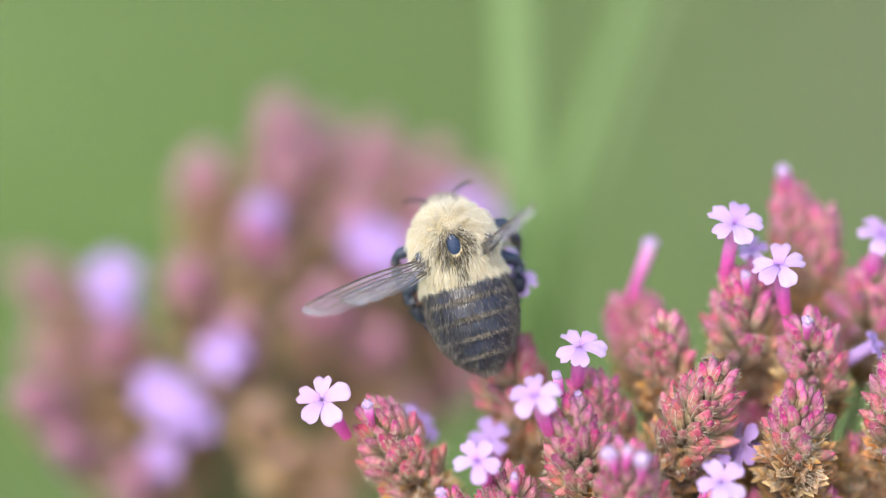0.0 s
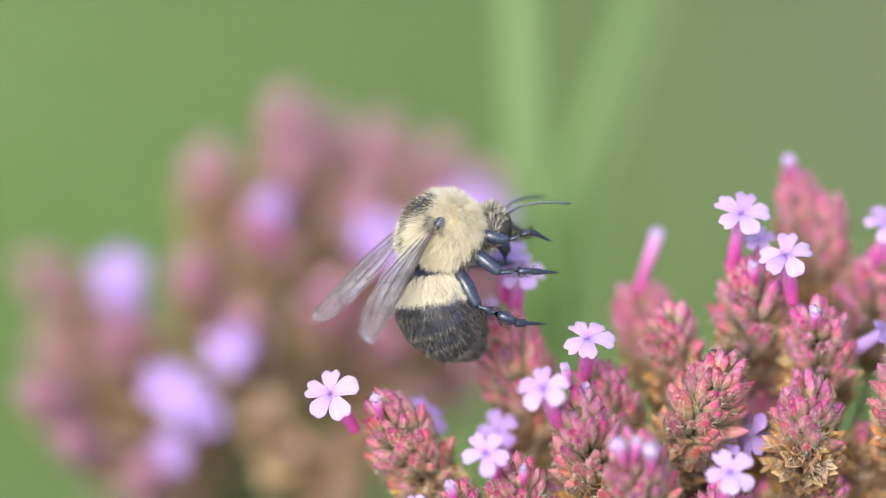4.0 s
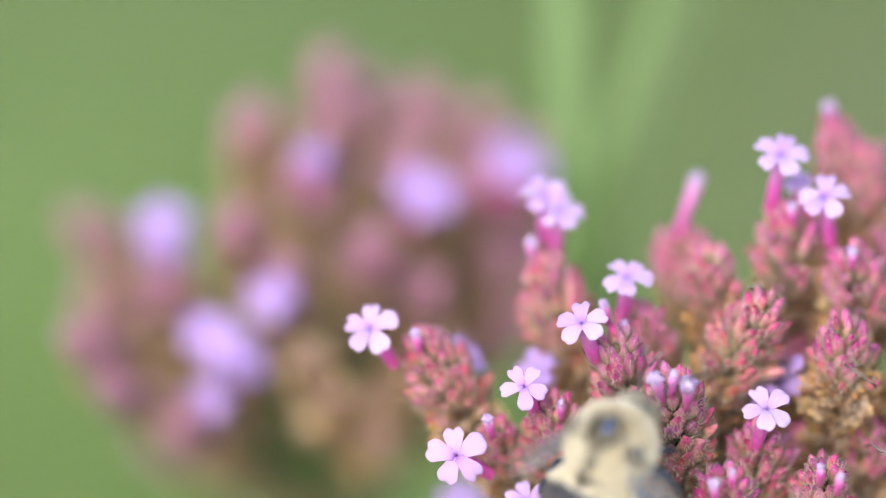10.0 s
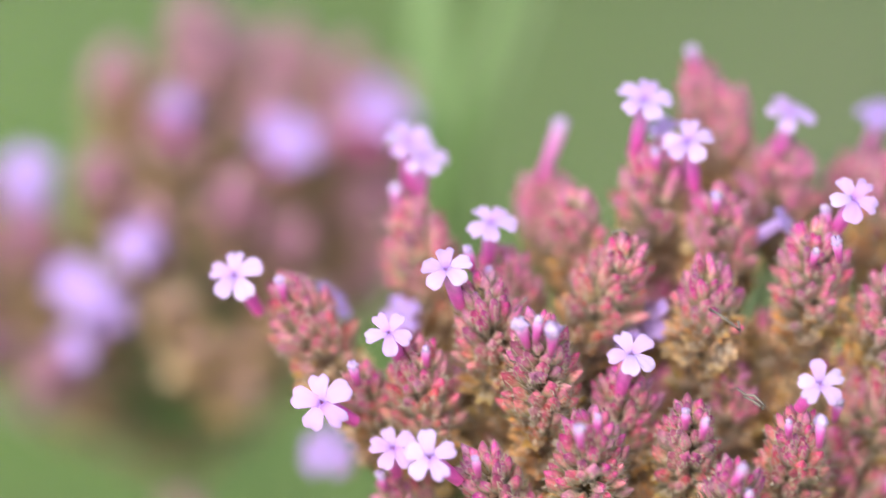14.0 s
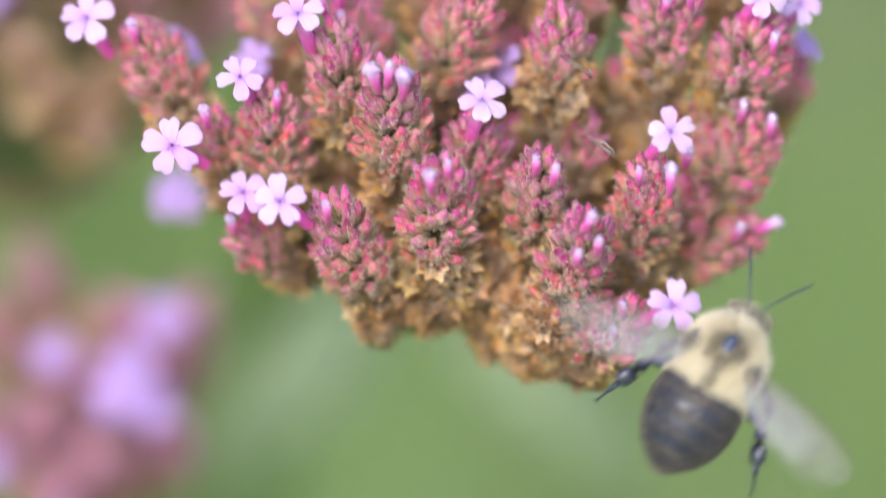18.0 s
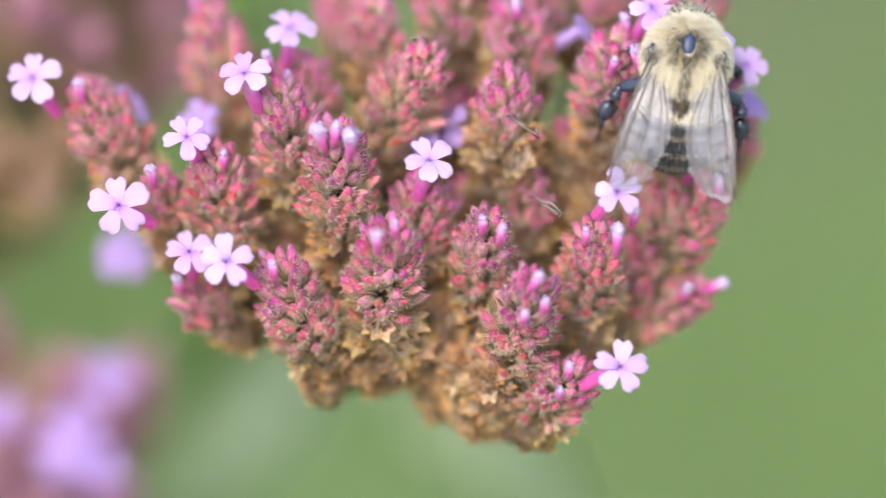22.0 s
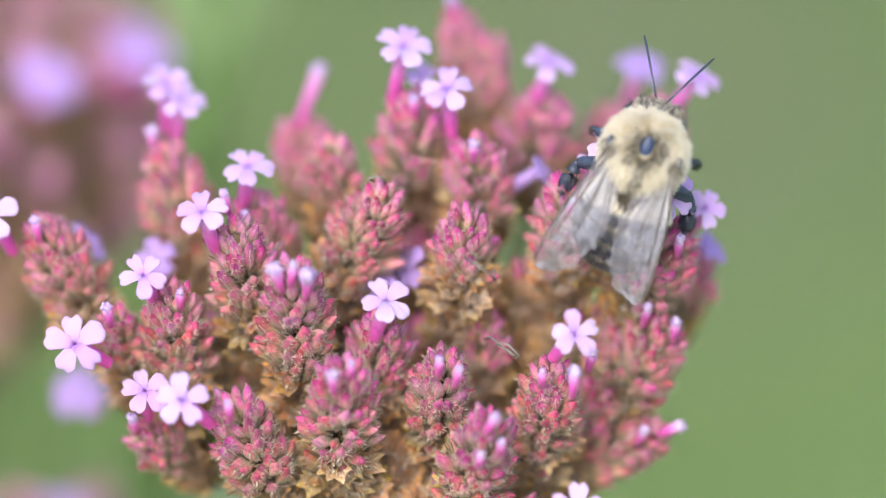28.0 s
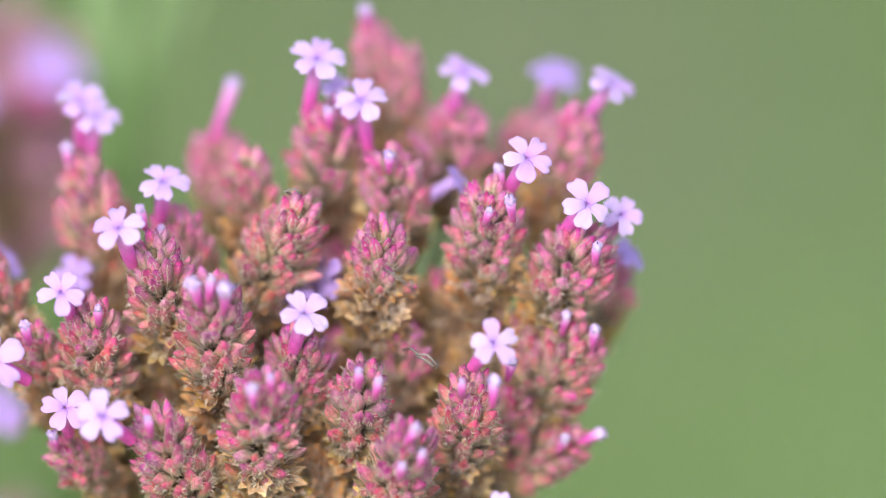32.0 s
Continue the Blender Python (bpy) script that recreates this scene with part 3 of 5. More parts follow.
def leaf(plant, a, b, w):
    """A long toothed leaf from a to b in the plant's space, folded along its midrib."""
    a, b = Vector(a), Vector(b)
    d = b - a
    side = d.cross(Vector((0, 1, 0))).normalized()
    V, Fa = [], []
    for i in range(17):
        u = i / 16
        c = a + d * u + Vector((0, -6, 0)) * math.sin(u * math.pi)
        k = w * math.sin(min(1, u * 1.05 + 0.04) * math.pi) ** 0.7 * (1 + 0.12 * (i % 2)) / 2
        for x, y in ((-1, -0.25), (0, 0), (1, -0.25), (0.95, -0.17), (0, 0.1), (-0.95, -0.17)):
            V.append(tuple(c - a + side * x * k + Vector((0, y * k, 0))))
    for i in range(16):
        for j in range(6):
            q, r = i * 6 + j, i * 6 + (j + 1) % 6
            Fa.append((q, r, r + 6, q + 6))
    part("leaf", solid("leaf", V, Fa, [leaf_mat]), plant, a, "narrow sage green leaf")


leaf(plant, (-10.8, 98.0, -0.1), (-31.2, 93.0, -23.4), 9.0)
leaf(plant, (-8.7, 98.0, -0.1), (13.7, 93.0, -23.4), 9.0)
NODDING = []  # the lowest spike with its floret and buds
NOD_AT = (5.5, -20.0, -5.7)
spike(plant, (-32.0, -16.0, 20.8), (-28.1, -10.0, 13.5), 2.9, 1.00)
spike(plant, (-21.7, -9.0, 27.6), (-19.2, -5.0, 17.9), 2.7, 1.00)
spike(plant, (-15.5, -22.0, 20.6), (-14.0, -15.0, 12.6), 2.7, 1.00, True)
spike(plant, (-13.9, -13.0, 23.1), (-12.4, -9.0, 17.4), 2.4, 1.00)
spike(plant, (-10.6, 0.0, 30.0), (-9.4, 2.0, 24.4), 2.5, 1.00)
spike(plant, (-7.7, -11.0, 28.0), (-7.5, -7.0, 21.8), 2.2, 1.00)
spike(plant, (-2.4, -19.0, 23.7), (-6.9, -12.0, 16.0), 2.8, 1.00)
spike(plant, (-0.9, -12.0, 31.3), (-0.5, -7.0, 25.0), 2.9, 1.00)
spike(plant, (4.5, -14.0, 27.7), (5.0, -9.0, 21.6), 2.6, 1.00)
spike(plant, (2.9, -2.0, 39.4), (4.2, 1.0, 31.3), 1.8, 0.95)
spike(plant, (6.1, -2.0, 37.2), (5.2, 1.0, 28.9), 1.8, 0.95)
spike(plant, (10.4, -6.0, 31.7), (9.7, -2.0, 25.9), 2.8, 1.00)
spike(plant, (17.4, 4.0, 30.9), (14.9, 5.0, 25.4), 2.5, 1.00)
spike(plant, (21.0, -8.0, 31.3), (18.5, -5.0, 24.2), 2.6, 1.00)
spike(plant, (12.9, -19.0, 24.8), (12.2, -13.0, 17.2), 2.9, 1.00)
spike(plant, (21.2, -19.0, 20.9), (18.2, -13.0, 14.7), 3.1, 1.00)
spike(plant, (23.7, -8.0, 18.8), (21.9, -5.0, 13.7), 2.1, 1.00)
spike(plant, (20.9, -16.0, 12.5), (16.4, -10.0, 5.7), 2.9, 1.00)
spike(plant, (18.4, -14.0, 13.7), (15.5, -9.0, 7.2), 2.5, 1.00)
spike(plant, (20.6, -13.0, 3.4), (13.1, -8.0, 0.1), 2.2, 1.00)
spike(plant, (3.7, -20.0, 21.7), (3.2, -13.0, 13.7), 2.7, 0.60, True)
spike(plant, (5.5, -14.0, 13.0), (5.0, -9.0, 7.0), 2.0, 0.70)
spike(plant, (-10.7, -26.0, 17.3), (-10.0, -17.0, 8.1), 2.8, 1.00, True)
spike(plant, (-3.4, -20.0, 12.9), (-3.9, -14.0, 6.5), 2.5, 1.00)
spike(plant, (-6.2, -28.0, 9.1), (-6.8, -18.0, 1.3), 2.8, 1.00, True)
spike(plant, (2.0, -24.0, 9.7), (1.5, -15.0, 2.8), 2.6, 1.00, True)
spike(plant, (11.2, -23.0, 8.8), (10.1, -14.0, 1.4), 2.6, 1.00)
spike(plant, (5.8, -28.0, 4.5), (3.7, -17.0, -3.4), 2.8, 1.00, True)
NODDING.append(spike(plant, (9.3, -23.0, -3.2), (6.5, -16.0, -6.9), 2.5, 1.00))
spike(plant, (-15.8, -25.0, 6.0), (-12.5, -16.0, -1.1), 2.8, 1.00, True)
spike(plant, (-20.8, -21.0, 15.2), (-20.1, -14.0, 8.3), 2.7, 1.00)
spike(plant, (-25.6, -18.0, 13.5), (-24.1, -12.0, 8.3), 1.9, 1.00)
spike(plant, (-23.8, -17.0, 3.3), (-19.7, -10.0, 0.7), 1.8, 1.00)
spike(plant, (8.8, -10.0, 17.6), (8.4, -6.0, 9.4), 2.6, 0.15)
spike(plant, (14.5, -12.0, 13.8), (10.8, -7.0, 7.1), 2.6, 0.20)
spike(plant, (-6.0, -6.0, 19.4), (-5.0, -2.0, 11.3), 2.4, 0.60)
spike(plant, (0.2, -4.0, 22.3), (0.3, -2.0, 13.7), 2.4, 0.50)
spike(plant, (-16.9, -12.0, 13.6), (-14.5, -8.0, 6.4), 2.4, 0.20)
spike(plant, (-23.5, -12.0, 10.2), (-19.3, -7.0, 4.0), 2.4, 0.30)
spike(plant, (15.5, -13.0, 7.1), (10.9, -8.0, 0.9), 2.4, 0.60)
spike(plant, (-11.0, -18.0, 1.3), (-8.2, -12.0, -2.1), 2.4, 0.00)
spike(plant, (-6.3, -19.0, 0.9), (-3.9, -12.0, -2.1), 2.4, 0.00)
spike(plant, (0.1, -18.0, -2.2), (0.6, -10.0, -5.6), 2.4, 0.00)
spike(plant, (2.7, -21.0, -3.3), (1.6, -12.0, -6.5), 2.2, 0.00)
spike(plant, (-2.1, -16.0, 2.7), (-1.6, -10.0, -3.5), 2.4, 0.00)
spike(plant, (8.4, -16.0, 2.8), (6.6, -10.0, -3.0), 2.2, 0.00)
floret(plant, (-36.0, -18.0, 21.5), (-34.1, -14.0, 18.3), 30, 95, 2.64)
floret(plant, (-18.1, -25.0, 21.6), (-17.1, -21.0, 18.6), 40, 100, 2.54)
floret(plant, (-14.4, -17.0, 25.6), (-14.8, -13.0, 22.4), 48, 125, 2.38)
floret(plant, (-23.0, -24.0, 16.4), (-22.3, -20.0, 14.4), 28, 125, 2.33)
floret(plant, (-28.7, -24.0, 10.7), (-25.9, -20.0, 9.0), 5, 100, 2.90)
floret(plant, (-22.9, -21.0, 6.8), (-22.7, -17.0, 4.5), 20, 100, 2.28)
floret(plant, (-19.7, -28.0, 6.0), (-17.3, -24.0, 3.9), 12, 90, 2.54)
floret(plant, (-2.8, -24.0, 14.3), (-3.9, -20.0, 11.0), 38, 115, 2.46)
floret(plant, (12.8, -27.0, 11.5), (11.0, -23.0, 9.5), 22, 95, 2.28)
NODDING.append(floret(plant, (12.9, -27.0, -3.0), (9.7, -23.0, -4.7), 8, 80, 2.49))
floret(plant, (-21.5, -9.0, 32.8), (-21.5, -5.0, 28.7), 55, 100, 2.38)
floret(plant, (-20.1, -10.0, 31.3), (-20.7, -6.0, 27.7), 50, 70, 2.33)
floret(plant, (-1.4, -15.0, 35.6), (-2.3, -11.0, 31.4), 48, 75, 2.69)
floret(plant, (2.2, -16.0, 32.1), (2.7, -12.0, 28.1), 38, 90, 2.54)
floret(plant, (10.9, -8.0, 34.5), (9.9, -4.0, 30.8), 60, 110, 2.38)
floret(plant, (18.9, 3.0, 34.5), (17.7, 7.0, 31.2), 62, 80, 2.59, True)
floret(plant, (23.4, -10.0, 33.3), (21.2, -6.0, 30.4), 62, 40, 2.38)
floret(plant, (15.9, -21.0, 26.9), (14.4, -17.0, 24.2), 35, 120, 2.59)
floret(plant, (20.8, -22.0, 23.0), (18.9, -18.0, 20.7), 25, 115, 2.49)
floret(plant, (23.8, -17.0, 22.1), (22.5, -13.0, 20.0), 25, 60, 2.07)
floret(plant, (-0.0, -11.0, 33.4), (0.3, -7.0, 30.7), 50, 20, 1.55)
floret(plant, (-1.1, -13.0, 16.9), (2.1, -9.0, 16.5), 70, 120, 2.59, True, True)
floret(plant, (-3.5, -14.0, 16.0), (-2.9, -10.0, 13.7), 50, 60, 1.81, True, True)
floret(plant, (10.2, -12.0, 25.4), (6.8, -8.0, 23.4), 78, 60, 1.55, True, True)
floret(plant, (-22.3, -9.0, 17.9), (-21.4, -5.0, 15.6), 20, 30, 2.07, True)
floret(plant, (-28.5, -7.0, 19.0), (-29.6, -3.0, 17.0), 45, 30, 2.33, True)
floret(plant, (-29.3, 12.0, 6.5), (-27.7, 16.0, 4.9), 15, 80, 2.85, True)
floret(plant, (24.6, -10.0, 18.8), (23.5, -6.0, 18.0), 60, 10, 1.81, True)
bud(plant, (-32.2, -18.0, 21.0), (-31.8, -16.5, 18.9), 0.52)
bud(plant, (-26.1, -22.0, 13.7), (-25.7, -20.5, 11.8), 0.57)
bud(plant, (-20.0, -22.0, 15.0), (-20.0, -20.5, 13.3), 0.42)
bud(plant, (-24.0, -19.0, 4.5), (-23.6, -17.5, 3.1), 0.52)
bud(plant, (-15.9, -27.0, 5.8), (-15.7, -25.5, 4.1), 0.42)
bud(plant, (-16.4, -19.0, 23.2), (-15.9, -17.5, 21.1), 0.52)
bud(plant, (-14.7, -18.0, 21.6), (-14.5, -16.5, 19.7), 0.38)
bud(plant, (-12.0, -28.0, 16.8), (-11.2, -26.0, 14.2), 0.8)
bud(plant, (-9.3, -28.0, 16.3), (-9.6, -26.0, 13.6), 0.85)
bud(plant, (-10.5, -28.5, 17.2), (-10.9, -26.0, 14.6), 0.5)
bud(plant, (-7.3, -31.0, 8.1), (-7.1, -29.5, 6.1), 0.61)
bud(plant, (-5.7, -29.0, 9.1), (-5.8, -27.5, 7.5), 0.38)
bud(plant, (3.2, -28.0, 8.6), (2.8, -26.5, 6.9), 0.42)
bud(plant, (1.6, -26.0, 9.4), (1.5, -24.5, 7.8), 0.42)
bud(plant, (6.2, -31.0, 4.6), (5.0, -29.5, 2.9), 0.57)
bud(plant, (5.0, -30.0, 1.6), (4.7, -28.5, 0.3), 0.42)
bud(plant, (6.7, -30.0, 2.6), (6.5, -28.5, 1.3), 0.42)
bud(plant, (12.8, -27.0, 8.3), (12.5, -25.5, 5.5), 0.66)
bud(plant, (10.1, -26.0, 8.4), (10.1, -24.5, 6.9), 0.33)
NODDING.append(bud(plant, (8.7, -26.0, -2.8), (8.6, -24.5, -4.2), 0.42))
NODDING.append(bud(plant, (7.9, -27.0, -4.8), (7.9, -25.5, -5.8), 0.38))
bud(plant, (18.8, -15.0, 3.4), (18.1, -13.5, 2.1), 0.52)
bud(plant, (21.7, -15.0, 3.8), (19.3, -13.5, 2.8), 0.66)
bud(plant, (13.6, -18.0, 26.0), (13.9, -16.5, 23.2), 0.57)
bud(plant, (14.4, -20.0, 9.9), (13.9, -18.5, 8.1), 0.57)
bud(plant, (19.0, -17.0, 13.7), (18.6, -15.5, 11.8), 0.57)
bud(plant, (21.4, -18.0, 12.5), (21.1, -16.5, 10.6), 0.57)
bud(plant, (4.5, -17.0, 27.4), (4.4, -15.5, 25.7), 0.57)
bud(plant, (-0.6, -14.0, 31.3), (-0.4, -12.5, 29.4), 0.52)
bud(plant, (-22.6, -9.0, 28.6), (-22.5, -7.5, 26.3), 0.66)
bud(plant, (21.6, -21.0, 19.4), (21.4, -19.5, 17.6), 0.52)
bud(plant, (12.7, -22.0, 22.6), (12.3, -20.5, 21.3), 0.38)
bud(plant, (14.4, -23.0, 23.3), (14.7, -21.5, 21.3), 0.57)
bud(plant, (-8.6, -2.0, 33.9), (-10.2, -0.5, 29.8), 0.80)
bud(plant, (2.7, -3.0, 40.0), (3.1, -1.5, 38.2), 0.7)
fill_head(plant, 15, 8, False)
verbena_behind = verbena(-0.04391, 0.07935, 0.94944, "verbena head behind with pink spikes and lilac florets")
stem_to_ground(verbena_behind, 0.030)
spike(verbena_behind, (3.0, -22.0, 41.0), (2.4, -17.3, 32.3), 2.4, 0.76, dense=0.45, mauve=True)
spike(verbena_behind, (-4.2, -26.0, 36.1), (-3.2, -20.2, 28.0), 2.4, 0.43, dense=0.45, mauve=True)
spike(verbena_behind, (-20.7, -17.0, 26.7), (-15.2, -12.5, 19.6), 2.4, 0.67, dense=0.45, mauve=True)
spike(verbena_behind, (1.5, -34.0, 30.8), (1.2, -26.6, 24.1), 2.4, 0.59, dense=0.45, mauve=True)
spike(verbena_behind, (12.0, -18.0, 38.6), (9.3, -13.9, 29.9), 2.4, 0.67, dense=0.45, mauve=True)
spike(verbena_behind, (-19.9, -22.0, 13.8), (-13.8, -15.3, 9.6), 1.6, 0.01, dense=0.45, mauve=True)
spike(verbena_behind, (6.7, -12.0, 39.1), (5.1, -9.1, 29.7), 2.4, 0.42, dense=0.45, mauve=True)
spike(verbena_behind, (-12.6, -34.0, 20.7), (-9.6, -25.9, 15.8), 2.4, 0.47, dense=0.45, mauve=True)
spike(verbena_behind, (-7.2, -40.0, 14.6), (-5.6, -30.7, 11.3), 1.6, 0.15, dense=0.45, mauve=True)
spike(verbena_behind, (16.9, -27.0, 30.5), (13.1, -20.9, 23.6), 2.4, 0.52, dense=0.45, mauve=True)
spike(verbena_behind, (-0.6, -42.0, 21.6), (-0.5, -33.1, 17.0), 2.4, 0.64, dense=0.45, mauve=True)
spike(verbena_behind, (7.8, -40.0, 24.1), (6.1, -31.6, 19.0), 2.4, 0.79, dense=0.45, mauve=True)
spike(verbena_behind, (12.1, -34.0, 20.2), (9.1, -25.8, 15.3), 2.4, 0.48, dense=0.45, mauve=True)
spike(verbena_behind, (2.0, -46.0, 13.1), (1.6, -36.4, 10.4), 1.6, 0.06, dense=0.45, mauve=True)
spike(verbena_behind, (19.3, -22.0, 23.5), (14.1, -16.1, 17.2), 2.4, 0.44, dense=0.45, mauve=True)
spike(verbena_behind, (-12.2, -32.0, 9.7), (-8.8, -23.0, 7.0), 1.6, 0.04, dense=0.45, mauve=True)
spike(verbena_behind, (10.3, -28.0, 32.5), (8.0, -21.7, 25.1), 2.4, 0.52, dense=0.45, mauve=True)
spike(verbena_behind, (-5.6, -32.0, 26.3), (-4.3, -24.3, 20.0), 2.4, 0.41, dense=0.45, mauve=True)
spike(verbena_behind, (3.0, -22.0, 36.2), (2.3, -16.8, 27.7), 2.4, 0.74, dense=0.45, mauve=True)
spike(verbena_behind, (14.5, -32.0, 13.7), (10.7, -23.5, 10.1), 1.6, 0.13, dense=0.45, mauve=True)
spike(verbena_behind, (-19.9, -14.0, 20.1), (-13.6, -9.6, 13.7), 2.4, 0.61, dense=0.45, mauve=True)
spike(verbena_behind, (17.3, -16.0, 36.4), (13.3, -12.3, 28.0), 2.4, 0.65, dense=0.45, mauve=True)
spike(verbena_behind, (21.4, -14.0, 33.4), (16.3, -10.7, 25.5), 2.4, 0.64, dense=0.45, mauve=True)
spike(verbena_behind, (22.7, -16.0, 26.7), (16.8, -11.8, 19.8), 2.4, 0.66, dense=0.45, mauve=True)
spike(verbena_behind, (20.7, -18.0, 18.5), (14.5, -12.6, 12.9), 2.4, 0.80, dense=0.45, mauve=True)
spike(verbena_behind, (7.8, -42.0, 9.6), (6.0, -32.4, 7.4), 1.6, 0.09, dense=0.45, mauve=True)
spike(verbena_behind, (4.0, -46.0, 9.6), (3.2, -36.2, 7.6), 1.6, 0.10, dense=0.45, mauve=True)
spike(verbena_behind, (7.9, -44.0, 6.1), (6.2, -34.2, 4.8), 1.6, 0.13, dense=0.45, mauve=True)
spike(verbena_behind, (10.3, -42.0, 11.1), (8.0, -32.6, 8.6), 1.6, 0.01, dense=0.45, mauve=True)
floret(verbena_behind, (-11.7, -36.0, 25.3), (-10.4, -32.0, 22.5), 25, 90, 2.83, True)
floret(verbena_behind, (-11.3, -34.0, 23.3), (-10.0, -30.0, 20.5), 40, 50, 2.36, True)
floret(verbena_behind, (-5.7, -46.0, 14.3), (-5.1, -41.3, 12.8), 15, 100, 2.94, True)
floret(verbena_behind, (-7.5, -44.0, 15.3), (-6.7, -39.3, 13.7), 20, 60, 2.59, True)
floret(verbena_behind, (-1.8, -44.0, 18.3), (-1.6, -39.4, 16.4), 25, 70, 2.71, True)
floret(verbena_behind, (-4.0, -44.0, 12.6), (-3.6, -39.2, 11.2), 20, 30, 2.36, True)
floret(verbena_behind, (12.4, -38.0, 27.4), (11.2, -34.1, 24.6), 20, 100, 2.94, True)
floret(verbena_behind, (11.2, -37.0, 28.2), (10.0, -33.1, 25.3), 30, 60, 2.59, True)
floret(verbena_behind, (19.5, -30.0, 30.7), (17.4, -26.8, 27.4), 35, 80, 2.83, True)
floret(verbena_behind, (21.0, -30.0, 29.9), (18.8, -26.8, 26.7), 35, 40, 2.59, True)
floret(verbena_behind, (1.8, -36.0, 31.0), (1.6, -32.2, 27.7), 40, 90, 1.88, True)
floret(verbena_behind, (-7.1, -42.0, 9.6), (-6.3, -37.2, 8.5), 10, 90, 2.12, True)
spike(verbena_behind, (-19.7, -42.0, 15.5), (-15.0, -32.0, 12.0), 1.8, 0.9, dense=0.45, mauve=True)
spike(verbena_behind, (-16.7, -43.0, 11.0), (-12.7, -33.0, 8.5), 1.8, 0.9, dense=0.45, mauve=True)
spike(verbena_behind, (-10.0, -44.0, 8.0), (-7.6, -34.0, 6.0), 2.2, 0.8, dense=0.45, mauve=True)
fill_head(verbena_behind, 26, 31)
verbena_below = verbena(-0.03615, 0.06303, 0.91917, "low verbena head behind with pink spikes and lilac florets")
stem_to_ground(verbena_below, 0.020)
spike(verbena_below, (-7.0, -18.0, 29.8), (-5.0, -12.9, 21.5), 2.4, 0.83, dense=0.45, mauve=True)
spike(verbena_below, (8.4, -20.0, 25.8), (5.9, -14.1, 18.1), 2.4, 0.91, dense=0.45, mauve=True)
spike(verbena_below, (1.5, -26.0, 25.4), (1.1, -18.8, 18.4), 2.4, 0.88, dense=0.45, mauve=True)
spike(verbena_below, (-11.8, -14.0, 25.2), (-8.0, -9.5, 17.1), 2.4, 0.86, dense=0.45, mauve=True)
spike(verbena_below, (5.6, -28.0, 20.3), (4.0, -20.0, 14.5), 2.4, 0.94, dense=0.45, mauve=True)
spike(verbena_below, (-2.4, -32.0, 19.4), (-1.7, -23.5, 14.2), 2.4, 0.99, dense=0.45, mauve=True)
spike(verbena_below, (-6.3, -34.0, 15.4), (-4.6, -25.0, 11.3), 2.4, 0.99, dense=0.45, mauve=True)
spike(verbena_below, (6.6, -30.0, 13.8), (4.7, -21.1, 9.7), 2.4, 0.93, dense=0.45, mauve=True)
spike(verbena_below, (-11.9, -23.0, 15.1), (-7.9, -15.3, 10.1), 2.4, 0.97, dense=0.45, mauve=True)
spike(verbena_below, (-0.3, -34.0, 11.4), (-0.2, -24.5, 8.2), 2.4, 0.89, dense=0.45, mauve=True)
spike(verbena_below, (-4.3, -34.0, 8.4), (-3.1, -24.4, 6.0), 2.4, 0.86, dense=0.45, mauve=True)
floret(verbena_below, (2.6, -34.0, 18.9), (2.3, -29.6, 16.5), 20, 90, 2.94, True)
floret(verbena_below, (5.5, -30.0, 23.1), (4.8, -26.1, 20.1), 20, 60, 2.71, True)
floret(verbena_below, (1.3, -36.0, 16.5), (1.1, -31.5, 14.4), 15, 20, 2.83, True)
floret(verbena_below, (4.3, -34.0, 15.4), (3.7, -29.5, 13.4), 15, 50, 2.71, True)
floret(verbena_below, (-4.3, -34.0, 20.4), (-3.8, -29.7, 17.9), 25, 90, 2.36, True)
floret(verbena_below, (-3.9, -38.0, 4.0), (-3.4, -33.1, 3.5), 10, 80, 2.94, True)
floret(verbena_below, (-2.1, -38.0, 3.0), (-1.8, -33.0, 2.6), 15, 40, 2.71, True)
floret(verbena_below, (-10.5, -30.0, 10.3), (-9.0, -25.5, 8.7), 20, 90, 2.36, True)
spike(verbena_below, (-3.0, -26.0, 14.0), (-2.0, -17.0, 9.0), 2.4, 0.2, dense=0.5, mauve=True)
spike(verbena_below, (-7.0, -24.0, 9.0), (-4.6, -16.0, 6.0), 2.4, 0.2, dense=0.5, mauve=True)
spike(verbena_below, (2.0, -24.0, 12.0), (1.4, -16.0, 8.0), 2.4, 0.2, dense=0.5, mauve=True)
grass_blade((-0.0204, 0.0973, 1.0238), (-0.0194, 0.0720, 0.9791), 3.9)
grass_blade((0.0007, 0.0983, 1.0247), (-0.0193, 0.0735, 0.9806), 2.3)
# added strip: the shadow along the second blade's right edge, built as a blade
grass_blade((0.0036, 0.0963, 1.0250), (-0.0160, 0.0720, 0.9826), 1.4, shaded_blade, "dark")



def thread(plant, *pts):
    """A withered style."""
    v, f, a = rings(pts, [0.11] * (len(pts) - 1) + [0.17], 6)
    part("withered_style", solid("withered_style", v, f, [dry_mat]), plant, label="dry grey withered style")


